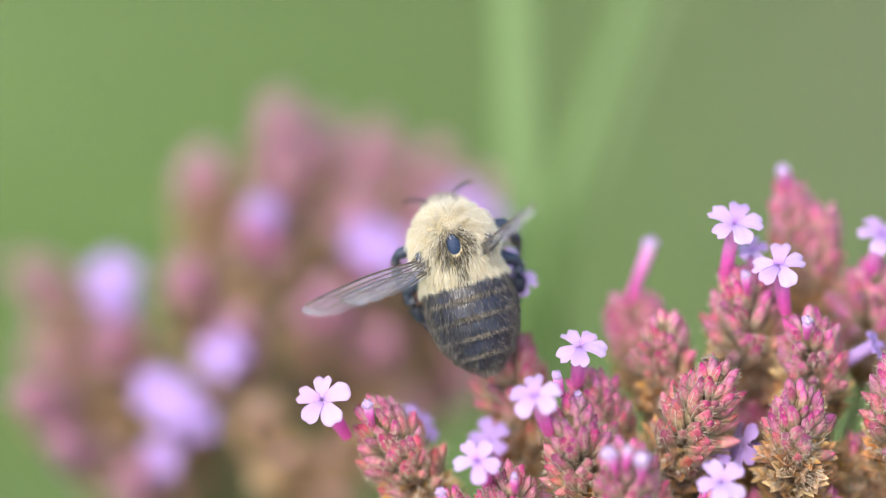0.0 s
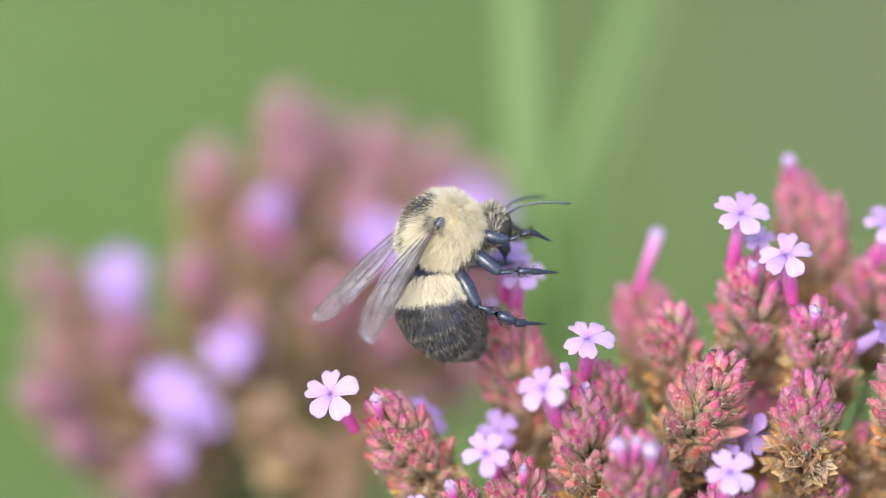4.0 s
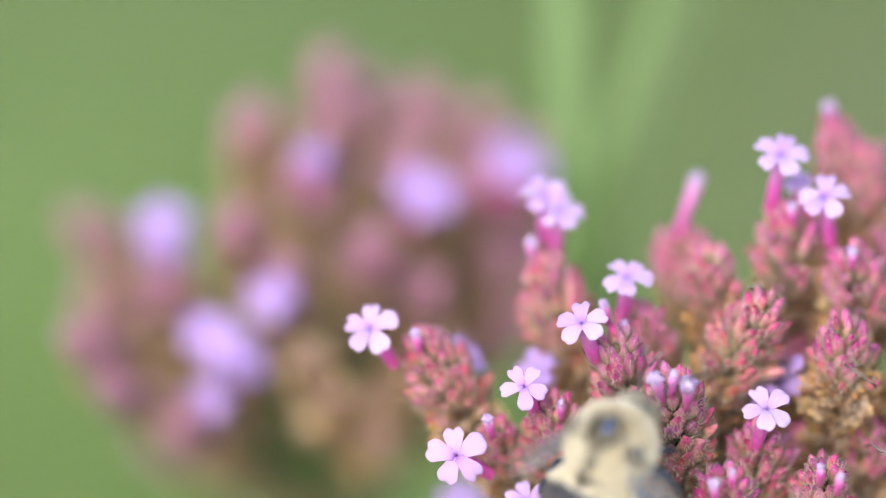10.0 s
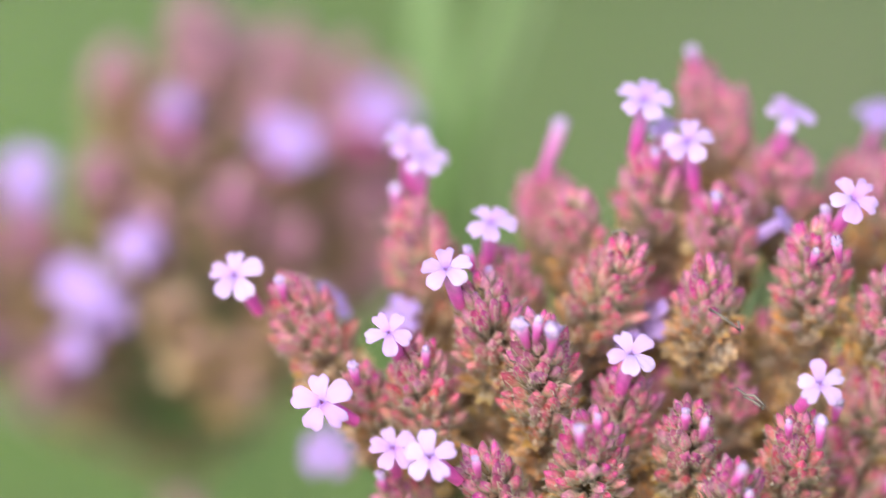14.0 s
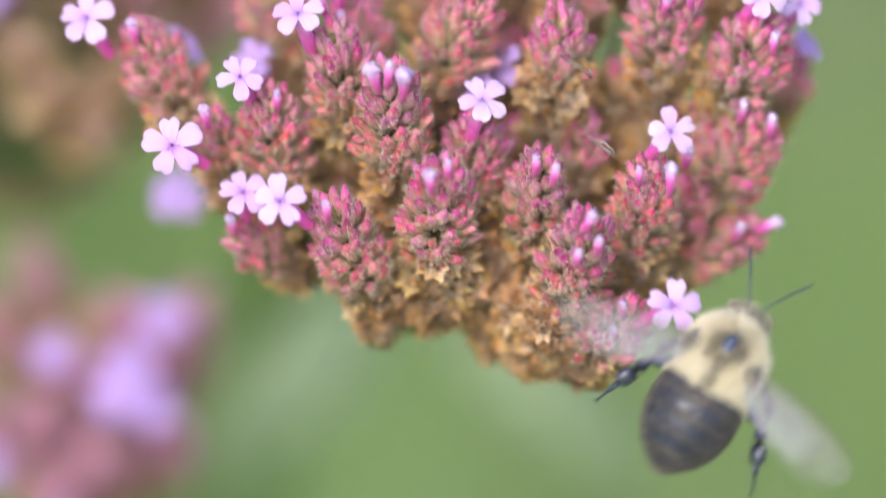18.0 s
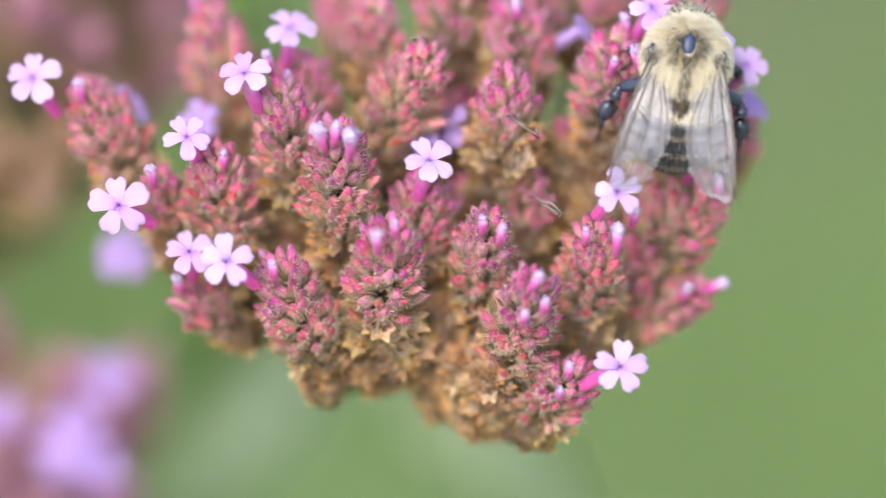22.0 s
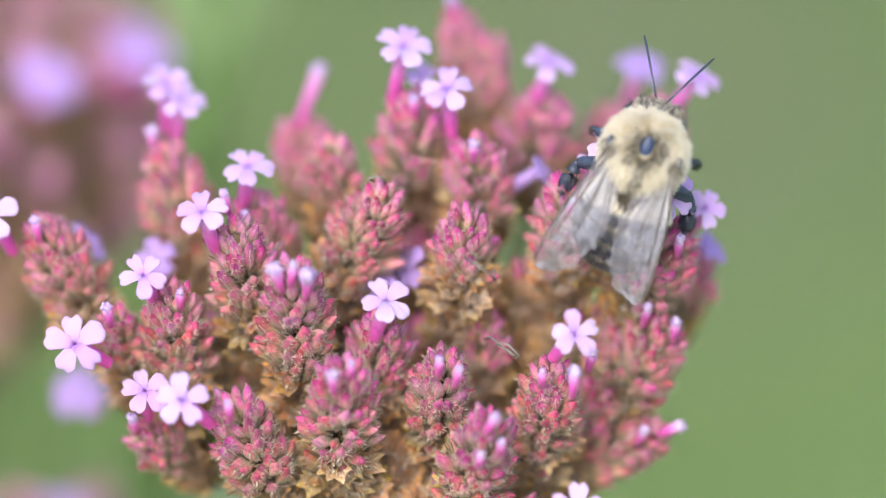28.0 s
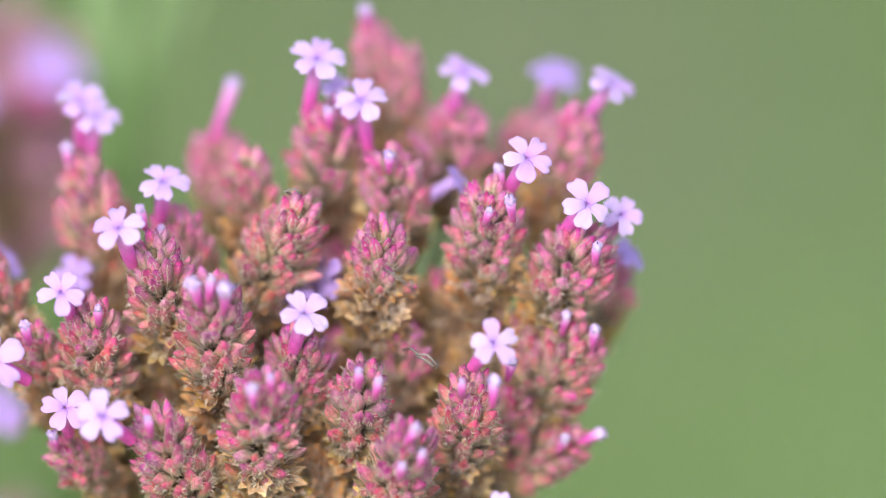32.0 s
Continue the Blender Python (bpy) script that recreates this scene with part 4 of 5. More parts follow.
thread(plant, (3.72, -25.00, 17.88), (4.65, -27.00, 17.31), (5.59, -27.00, 16.56), (6.21, -26.00, 16.01), (6.06, -26.00, 16.86))
thread(plant, (5.36, -18.00, 11.09), (5.9, -21.00, 11.25), (6.6, -22.50, 10.7), (7.3, -23.00, 10.65), (7.9, -23.00, 10.05), (8.2, -23.00, 9.75), (7.9, -23.00, 9.5))
thread(plant, (6.4, -22.0, 10.6), (7.2, -23.2, 10.2), (7.8, -23.2, 9.7))
thread(plant, (-12.47, -28.00, 17.93), (-11.73, -30.00, 18.74), (-11.40, -30.00, 19.06))
thread(plant, (-3.85, -19.00, 24.26), (-4.32, -20.00, 24.47), (-3.52, -20.00, 24.71), (-2.90, -20.00, 24.25))


# ---- bumblebee ----
bee = tagged(new("bumblebee"), "black bumblebee with cream furry thorax and smoky wings", "bee")


def egg(c, rx, ry, rz, n=20, m=14):
    """An ellipsoid: verts, faces."""
    V = [(c[0] + rx * math.cos(math.pi * i / m), c[1] + ry * math.sin(math.pi * i / m) * math.cos(2 * math.pi * k / n),
          c[2] + rz * math.sin(math.pi * i / m) * math.sin(2 * math.pi * k / n)) for i in range(m + 1) for k in range(n)]
    Fa = [(i * n + k, i * n + (k + 1) % n, (i + 1) * n + (k + 1) % n, (i + 1) * n + k) for i in range(m) for k in range(n)]
    return V, Fa


fur_rng = np.random.default_rng(21)


def fur(name, parent, mats, count, place, length, lie, width=0.045, at=(0, 0, 0), label="", pick=None, clump=0.45):
    """Hairs as fine blades. place(rng) gives a foot and its normal; lie: the way the coat is combed."""
    V, Fa, S = [], [], []
    for _ in range(count):
        foot, nrm = place(fur_rng)
        if foot is None:
            continue
        foot, nrm = Vector(foot), Vector(nrm).normalized()
        d = (nrm + Vector(lie) + noise.noise_vector(foot * 1.3) * clump + Vector(fur_rng.normal(0, 0.17, 3))).normalized()
        ln = length * fur_rng.uniform(0.6, 1.15)
        s = d.cross(Vector(fur_rng.normal(0, 1, 3))).normalized() * width
        mid = foot + d * ln * 0.55
        end = foot + (d + Vector(lie) * 0.5).normalized() * ln
        o = len(V)
        V += [tuple(foot - s), tuple(foot + s), tuple(mid + s * 0.8), tuple(mid - s * 0.8), tuple(end)]
        Fa += [(o, o + 1, o + 2, o + 3), (o + 3, o + 2, o + 4)]
        k = pick(foot) if pick else 0
        S += [k, k]
    return part(name, solid(name, V, Fa, mats, slots=S), parent, at, label)


def build_bee():
    P = {}
    # thorax
    v, f = egg((0, 0, 0), 3.35, 3.25, 3.05)
    thorax = part("thorax", solid("thorax", v, f, [cream_skin]), bee, label="thorax under dense cream fur")

    def on_thorax(rng):
        n = Vector(rng.normal(0, 1, 3)).normalized()
        q = Vector((n.x * 3.35, n.y * 3.25, n.z * 3.05))
        if (q.x - 0.75) ** 2 / 0.8 + q.y ** 2 / 0.32 < 1 and q.z > 0:
            return None, None
        return q, (n.x / 3.35, n.y / 3.25, n.z / 3.05)

    def shade_of(q):
        r = fur_rng.random()
        if q.x < -2.9 and abs(q.y) > 0.9 and q.z < 0.8:
            return 1
        ring = ((q.x - 0.5) / 1.75) ** 2 + (q.y / 1.75) ** 2
        hinge = ((q.x + 0.1) / 0.7) ** 2 + ((abs(q.y) - 2.5) / 0.65) ** 2
        if q.z > 0.6 and (r < 0.85 * (1.15 - ring) or (hinge < 1 and r < 0.5)):
            return 2
        if q.z > 0 and q.x < -0.6 and abs(q.y) < 0.45 and r < 0.45:
            return 2
        return 1 if q.z < -1.9 and r < 0.6 else 0

    fur("fur", thorax, [cream_fur, dark_fur, dusky_fur], 27000, on_thorax, 1.0, (-0.5, 0, 0.0), 0.024, label="dense cream fur", pick=shade_of, clump=0.75)
    v, f = egg((0.75, 0, 2.9), 0.98, 0.6, 0.26, 16, 10)
    part("bald_patch", solid("bald_patch", v, f, [patch_mat]), bee, label="shiny black bald patch tinted with the sky's blue reflection")

    # abdomen, hinged behind the thorax; each ring of armour is a piece of its own
    prof = [(-1.3, 0.3), (-0.9, 1.3), (-0.4, 2.1), (0, 2.5), (0.6, 2.9), (1.4, 3.25), (2.4, 3.5), (3.8, 3.65), (5.2, 3.5), (6.6, 3.05), (7.8, 2.35), (8.8, 1.35), (9.5, 0.35)]

    def radius(s):
        return 1.05 * float(np.interp(s, [q[0] for q in prof], [q[1] for q in prof]))

    cuts = [0, 1.75, 3.3, 4.9, 6.5, 8.0, 9.5]
    abdomen = None
    P["rings"] = []
    for i in range(6):
        a, b = cuts[i], cuts[i + 1]
        ss = np.linspace(a - 0.6 if i else -1.3, b + (0.12 if i < 5 else 0), 8 if i else 12)
        pts = [(-s, 0, -0.012 * s * s) for s in ss]
        rad = [max(0.15, radius(s)) * (0.972 + 0.04 * k / (len(ss) - 1)) for k, s in enumerate(ss)]
        v, f, al = rings(pts, rad, 26, 0.86)
        me = solid("tergite", v, f, [chitin])
        if i == 0:
            abdomen = part("abdomen", me, bee, (-2.7, 0, -1.1), "shiny black banded abdomen with cream fur at its base")
            movers = []
        else:
            movers = [part("tergite", me, abdomen)]

        def on_ring(rng, a=a, b=b, i=i, edge=False):
            s, w = rng.uniform(a if i else -0.3, b) if not edge else b - abs(rng.normal(0, 0.12)), rng.uniform(0, 6.283)
            if edge:
                w = rng.uniform(0.0, math.pi) if rng.random() < 0.6 else rng.normal(math.pi / 2, 0.3)
            r = radius(s)
            return (-s, math.cos(w) * r, math.sin(w) * r * 0.86 - 0.012 * s * s), (0.25, math.cos(w), math.sin(w))

        if i == 0:
            fur("fur", abdomen, [cream_fur, dusky_fur], 9500, on_ring, 0.95, (-1.0, 0, 0), 0.026, label="cream fur band", clump=0.6,
                pick=lambda q: 1 if q.x > 0.25 or (q.z > 0 and abs(q.y) < 1.3 + 1.1 * q.x + 0.4 * fur_rng.random()) else 0)
        else:
            movers.append(fur("fur", abdomen, [dark_fur, smoky_fur], 2100, on_ring, 0.62, (-1.6, 0, 0), 0.014, pick=lambda q: 1 if fur_rng.random() < 0.75 else 0))
            # fringe hairs, greyer near the midline to paint in the shine there
            movers.append(fur("fringe", abdomen, [smoky_fur, grey_fur], 850, lambda rng, g=on_ring: g(rng, edge=True), 0.55, (-1.6, 0, 0), 0.019, pick=lambda q: 1 if fur_rng.random() < (0.7 if abs(q.y) < 1.2 else 0.15) else 0))
        P["rings"].append((Vector((-a, 0, 0.55 * radius(a))), movers))
    P["abdomen"] = abdomen

    # head
    v, f = egg((0.7, 0, -0.3), 1.25, 1.9, 1.8, 18, 12)
    head = part("head", solid("head", v, f, [chitin]), bee, (3.3, 0, -0.7), "black head with long antennae")
    P["head"] = head

    def on_head(rng):
        n = Vector(rng.normal(0, 1, 3)).normalized()
        if n.x > 0.45 or (n.z < 0.25 and n.x > -0.1):
            return None, None
        return (0.7 + n.x * 1.25, n.y * 1.9, -0.3 + n.z * 1.8), n

    fur("fur", head, [cream_fur, dusky_fur, dark_fur], 5200, on_head, 0.7, (0.2, 0, 0.5), 0.02, label="grey-cream fur on the crown", pick=lambda q: (0, 0, 0, 1, 2)[int(fur_rng.integers(0, 5))])
    for s in (1, -1):
        v, f = egg((0, 0, 0), 0.75, 0.5, 1.35, 14, 12)
        part("eye", solid("eye", v, f, [eye_mat]), head, (1.2, 1.5 * s, -0.2), "dark oval compound eye")
        v, f, a = rings([tuple(q) for q in bend((0, 0, 0), (0.9, 0.5 * s, 0.7), (1.5, 0.9 * s, 0.9), 5)] + [tuple(q) for q in bend((1.6, 0.95 * s, 0.9), (3.2, 1.8 * s, 1.3), (5.0, 2.6 * s, 0.9), 10)],
                        [0.1, 0.09, 0.08, 0.08, 0.085] + [0.085, 0.095, 0.1, 0.1, 0.1, 0.1, 0.1, 0.095, 0.09, 0.06], 8)
        part("antenna", solid("antenna", v, f, [shine]), head, (1.6, 0.45 * s, 0.6), "jointed black antenna")
    v, f, a = rings([(0, 0, 0), (0.3, 0, -0.9), (0.2, 0, -1.7)], [0.65, 0.5, 0.18], 8)
    part("mouthparts", solid("mouthparts", v, f, [chitin]), head, (1.5, 0, -1.5))

    # legs: each part hangs down from its joint and is turned by its keys
    P["legs"] = []
    for s in (1, -1):
        for name, hip, lengths, wide in (("front_leg", (1.9, 1.4, -2.4), (2.3, 2.1, 1.8), 0.4), ("middle_leg", (0.2, 1.9, -2.4), (3.0, 2.7, 2.2), 0.48), ("hind_leg", (-1.8, 1.8, -2.3), (3.6, 3.4, 2.6), 0.8)):
            lf, lt, la = lengths
            h = Vector((hip[0], hip[1] * s, hip[2]))
            v, f, a = rings([(0, 0, -lf * q) for q in (0, 0.15, 0.5, 0.9, 1)], [0.36, 0.45 + 0.25 * wide, 0.46 + 0.3 * wide, 0.36 + 0.2 * wide, 0.3], 10)
            leg = part(name, solid(name, v, f, [shine]), bee, h, "polished black leg with short bristles")
            v, f, a = rings([(0.12 * math.sin(q * 3), 0, -lt * q) for q in (0, 0.1, 0.35, 0.6, 0.85, 0.97, 1)], [0.3, 0.33, 0.1 + wide * 0.6, wide * 0.95, wide * 0.92, wide * 0.72, 0.26], 10, 0.62)
            tibia = part("tibia", solid("tibia", v, f, [shine]), leg, label="broad polished blue-black shin")
            v, f, a = rings([(0, 0, -la * q) for q in (0, 0.04, 0.38, 0.44, 0.5, 0.62, 0.66, 0.8, 0.84, 0.96)], [0.2, 0.16 + wide * 0.28, 0.15 + wide * 0.22, 0.15, 0.18, 0.17, 0.13, 0.15, 0.11, 0.11], 8, 0.7)
            claws = [rings([tuple(q) for q in bend((0, 0, -la * 0.94), (0.1 * k, 0.25 * k, -la * 1.02), (0.12, 0.3 * k, -la * 1.1), 5)], [0.07, 0.06, 0.05, 0.04, 0.02], 5) for k in (1, -1)]
            V, Fa, A, S = join([(v, f, a, 0)] + [(*c, 0) for c in claws])
            foot = part("foot", solid("foot", V, Fa, [chitin]), leg)

            def on_leg(rng, lt=lt, wide=wide):
                u, w = rng.uniform(0.1, 1), rng.uniform(0, 6.283)
                g = Vector((math.cos(w), math.sin(w), 0))
                return g * 0.5 * wide + Vector((0, 0, -lt * u)), g
            hairs = fur("bristles", leg, [dark_fur, dusky_fur], 220, on_leg, 0.6, (0, 0, -0.8), 0.016, pick=lambda q: int(fur_rng.random() < 0.3))
            P["legs"].append((name, s, h, lf, lt, leg, tibia, hairs, foot))

    # wings: a membrane with raised veins, hinged at the thorax
    P["wings"] = []
    for s in (1, -1):
        v, f = egg((0, 0, 0), 0.62, 0.4, 0.42, 12, 8)
        part("tegula", solid("tegula", v, f, [shine]), bee, (0.15, 2.95 * s, 1.75), "glossy dark wing shoulder")
        for name, hinge, span, chord in (("forewing", (-0.1, 2.7, 1.9), 11.8, 4.7), ("hindwing", (-1.1, 2.6, 1.7), 8.3, 3.5)):
            nu, nv = 30, 34

            def at(u, w, s=s, span=span, chord=chord):
                lead = 0.1 + 0.16 * math.sin(u * math.pi)
                c = chord * (0.16 + 0.84 * math.sin(min(1, u * 0.92 + 0.02) * math.pi) ** 0.62 * (0.45 + 0.55 * u ** 0.5)) * (1 if u < 0.93 else max(0.25, 1 - 9 * (u - 0.93)))
                far = max(0.0, (u - 0.5) / 0.5)
                ragged = 0.3 * noise.noise(Vector((u * 17, s * 3, span))) * (0.3 + far) if w > 0.99 else 0
                torn = 0.05 * noise.noise(Vector((w * 13, s * 5, span))) * far * far
                return (lead - (w * (1 + ragged) - 0.12) * c, s * span * u * (1 + torn), 0.12 * math.sin(w * 21) * u + 0.1 * math.sin(w * 44 + u * 6) * far + 0.25 * math.sin(u * 3))
            V = [at(i / nu, j / nv) for i in range(nu + 1) for j in range(nv + 1)]
            Fa = [(i * (nv + 1) + j, (i + 1) * (nv + 1) + j, (i + 1) * (nv + 1) + j + 1, i * (nv + 1) + j + 1) for i in range(nu) for j in range(nv)]
            wing = part(name, solid(name, V, Fa, [wing_mat]), bee, (hinge[0], hinge[1] * s, hinge[2]), "translucent smoky veined wing")
            for a, b, c, r in (((0, 0.05), (0.5, 0.0), (0.97, 0.05), 0.1), ((0, 0.25), (0.3, 0.2), (0.72, 0.18), 0.065), ((0, 0.4), (0.4, 0.55), (0.8, 0.5), 0.05),
                               ((0.05, 0.6), (0.3, 0.9), (0.62, 0.95), 0.05), ((0.42, 0.2), (0.46, 0.4), (0.5, 0.52), 0.045), ((0.72, 0.18), (0.7, 0.3), (0.74, 0.5), 0.045),
                               ((0.58, 0.18), (0.6, 0.35), (0.6, 0.52), 0.045), ((0.5, 0.52), (0.52, 0.75), (0.5, 0.93), 0.04), ((0.72, 0.18), (0.84, 0.1), (0.88, 0.06), 0.045), ((0.74, 0.5), (0.78, 0.7), (0.76, 0.9), 0.035)):
                pts = [at((1 - q) ** 2 * a[0] + 2 * q * (1 - q) * b[0] + q * q * c[0], (1 - q) ** 2 * a[1] + 2 * q * (1 - q) * b[1] + q * q * c[1]) for q in np.linspace(0, 1, 9)]
                v, f, al = rings([(x, y, z + 0.01) for x, y, z in pts], [r] * 9, 5)
                part("vein", solid("vein", v, f, [vein_mat]), wing, label="brown wing vein")
            for w0 in (np.linspace(0.12, 0.9, 9) if name == "forewing" else ()):  # folds of the wing's outer third
                pts = [at(0.66 + 0.3 * q, w0 + 0.05 * q * (w0 - 0.4)) for q in np.linspace(0, 1, 7)]
                v, f, al = rings([(x, y, z + 0.01) for x, y, z in pts], [0.03] * 6 + [0.015], 5)
                part("crease", solid("crease", v, f, [vein_mat]), wing)
            P["wings"].append((wing, hinge, s, name == "forewing"))
    return P


BEE = build_bee()


# ---- what moves ----
def flown(x, y, z, heading, nose, roll):
    """The bee's pose: heading is its way across the view, nose lifts it towards the viewer, roll turns its back."""
    r, f, u = Vector((1, 0, 0)), Vector((0, math.cos(radians(30)), -0.5)), Vector((0, 0.5, math.cos(radians(30))))
    a, b, c = radians(heading), radians(nose), radians(roll)
    fw = (r * math.cos(a) + u * math.sin(a)) * math.cos(b) - f * math.sin(b)
    n = (-f - fw * (-f).dot(fw)).normalized()
    back = n * math.cos(c) + n.cross(fw) * math.sin(c)
    left = back.cross(fw)
    m = Matrix((fw, left, back)).transposed().to_4x4()
    m.translation = (x, y, z)
    return m


def motions():
    walk(bee, [
        (0.0, flown(-0.02389, 0.01658, 1.01772, 105, 14, -2)),
        (0.5, flown(-0.02322, 0.01717, 1.01874, 94, 4, 14)),
        (1.0, flown(-0.02732, 0.01606, 1.01781, 70, -10, 60)),
        (1.5, flown(-0.02717, 0.01612, 1.01792, 68, -20, 64)),
        (2.0, flown(-0.02692, 0.01621, 1.01808, 68, -18, 64)),
        (2.5, flown(-0.02489, 0.01629, 1.01822, 66, -15, 65)),
        (4.5, flown(-0.02611, 0.01634, 1.01830, 48, -8, 70)),
        (5.0, flown(-0.02687, 0.01636, 1.01833, 45, -8, 74)),
        (5.5, flown(-0.02643, 0.01633, 1.01829, 44, -5, 76)),
        (6.0, flown(-0.02696, 0.01611, 1.01790, 43, -5, 76)),
        (6.5, flown(-0.02860, 0.01622, 1.01810, 44, -5, 78)),
        (7.0, flown(-0.02882, 0.01650, 1.01858, 48, -5, 78)),
        (7.3, flown(-0.02669, 0.01644, 1.01948, 32, -5, 78)),
        (7.6, flown(-0.02901, 0.01520, 1.01833, 22, -5, 80)),
        (8.0, flown(-0.02638, 0.01538, 1.02265, 12, -5, 80)),
        (8.2, flown(-0.02675, 0.01456, 1.02522, 6, -5, 78)),
        (8.3, flown(-0.02754, 0.01567, 1.02715, 2, -5, 76)),
        (8.5, flown(-0.02685, 0.01355, 1.02747, -8, -5, 75)),
        (8.7, flown(-0.02448, 0.01084, 1.02678, -2, -5, 72)),
        (8.8, flown(-0.02408, 0.00802, 1.02388, 0, -5, 72)),
        (8.9, flown(-0.02465, 0.00374, 1.02048, 2, -5, 70)),
        (9.0, flown(-0.02423, -0.00086, 1.01650, 4, -5, 66)),
        (9.2, flown(-0.02274, -0.00765, 1.01275, 42, -8, 48)),
        (9.4, flown(-0.02085, -0.00979, 1.01104, 54, -10, 35)),
        (9.6, flown(-0.01671, -0.01125, 1.00852, 44, -10, 30)),
        (9.8, flown(-0.01307, -0.01228, 1.00674, 55, -10, 20)),
        (10.0, flown(-0.01454, -0.01174, 1.00766, 60, -10, 20)),
        (10.2, flown(-0.01582, -0.01375, 1.00618, 58, -10, 20)),
        (10.4, flown(-0.01323, -0.01460, 1.00472, 58, -10, 20)),
        (10.6, flown(-0.00968, -0.01521, 1.00366, 55, -10, 20)),
        (11.0, flown(-0.00389, -0.02170, 0.99442, 40, -5, 15)),
        (12.0, flown(0.00538, -0.02161, 0.99057, 30, 0, 5)),
        (14.0, flown(0.01289, -0.01858, 0.98382, 60, 0, 0)),
        (16.0, flown(0.01583, -0.01614, 0.98205, 80, 5, 0)),
        (17.0, flown(0.01560, -0.01702, 0.98053, 88, 15, 0)),
        (17.3, flown(0.01490, -0.01565, 0.98290, 86, 15, 0)),
        (17.6, flown(0.01567, -0.01529, 0.98352, 72, 10, 0)),
        (17.8, flown(0.01512, -0.01576, 0.98670, 58, -5, 4)),
        (18.0, flown(0.01791, -0.01670, 0.98908, 58, -10, 5)),
        (18.2, flown(0.02132, -0.02018, 0.99704, 80, -12, 0)),
        (18.4, flown(0.02259, -0.01785, 1.00909, 78, -10, 0)),
        (18.5, flown(0.02170, -0.01423, 1.01335, 74, -10, 0)),
        (18.6, flown(0.01986, -0.00867, 1.01698, 70, -10, 0)),
        (18.8, flown(0.01845, -0.00310, 1.01864, 70, -10, 0)),
        (19.0, flown(0.01845, -0.00334, 1.01422, 72, -10, 0)),
        (19.2, flown(0.01964, -0.00149, 1.01343, 74, -10, 0)),
        (19.5, flown(0.01867, -0.00120, 1.01193, 66, -10, 0)),
        (19.7, flown(0.01889, -0.00101, 1.01024, 75, -10, 0)),
        (19.9, flown(0.02147, -0.00007, 1.00988, 62, -8, 0)),
        (20.1, flown(0.02185, 0.00145, 1.00750, 68, -6, 0)),
        (20.2, flown(0.02137, 0.00188, 1.00825, 65, -5, 0)),
        (20.5, flown(0.02244, 0.00263, 1.00956, 73, -3, -5)),
        (21.0, flown(0.02318, 0.00278, 1.00981, 76, 0, -8)),
        (21.5, flown(0.02068, 0.00420, 1.01228, 82, -3, -5)),
        (22.0, flown(0.01962, 0.00383, 1.01163, 83, -8, 0)),
        (22.5, flown(0.01950, 0.00508, 1.01381, 86, -15, 0)),
        (23.0, flown(0.02001, 0.00533, 1.01423, 74, -16, 0)),
        (23.5, flown(0.01932, 0.00513, 1.01388, 70, -16, 0)),
        (24.0, flown(0.01736, 0.00582, 1.01508, 56, -16, 3)),
        (24.5, flown(0.01793, 0.00515, 1.01392, 65, -16, 0)),
        (25.0, flown(0.01892, 0.00509, 1.01382, 70, -16, 0)),
        (25.5, flown(0.01802, 0.00558, 1.01466, 58, -15, 3)),
        (26.0, flown(0.01865, 0.00523, 1.01406, 58, -15, 3)),
        (26.5, flown(0.01785, 0.00548, 1.01449, 58, -12, 3)),
        (28.5, flown(0.02036, 0.00489, 1.01606, 78, 8, 0)),
        (29.0, flown(0.02079, 0.00536, 1.01689, 83, 10, 0)),
        (29.4, flown(0.01977, 0.00563, 1.01734, 84, 10, 0)),
        (29.6, flown(0.01947, 0.00568, 1.01744, 85, 10, 0)),
        (29.8, flown(0.01821, 0.00599, 1.01797, 86, 8, 0)),
        (30.0, flown(0.01863, 0.00599, 1.01797, 87, 5, 0)),
        (30.1, flown(0.01904, 0.00630, 1.01851, 84, 0, 0)),
        (30.2, flown(0.01834, 0.00692, 1.01959, 82, -5, 0)),
        (30.3, flown(0.01614, 0.00587, 1.02217, 80, -10, 0)),
        (30.4, flown(0.01436, 0.00664, 1.02350, 76, -15, 0)),
        (30.5, flown(0.01156, 0.00789, 1.02567, 80, -18, 0)),
        (30.6, flown(0.00919, 0.01004, 1.02738, 74, -15, 0)),
        (30.7, flown(0.00713, 0.01310, 1.03069, 66, -12, 0)),
        (30.8, flown(0.00387, 0.01667, 1.03488, 65, -10, 0)),
        (31.0, flown(-0.00380, 0.03042, 1.04268, 65, -10, 0)),
        (32.0, flown(-0.04624, 0.08743, 1.07142, 65, -10, 0)),
    ])
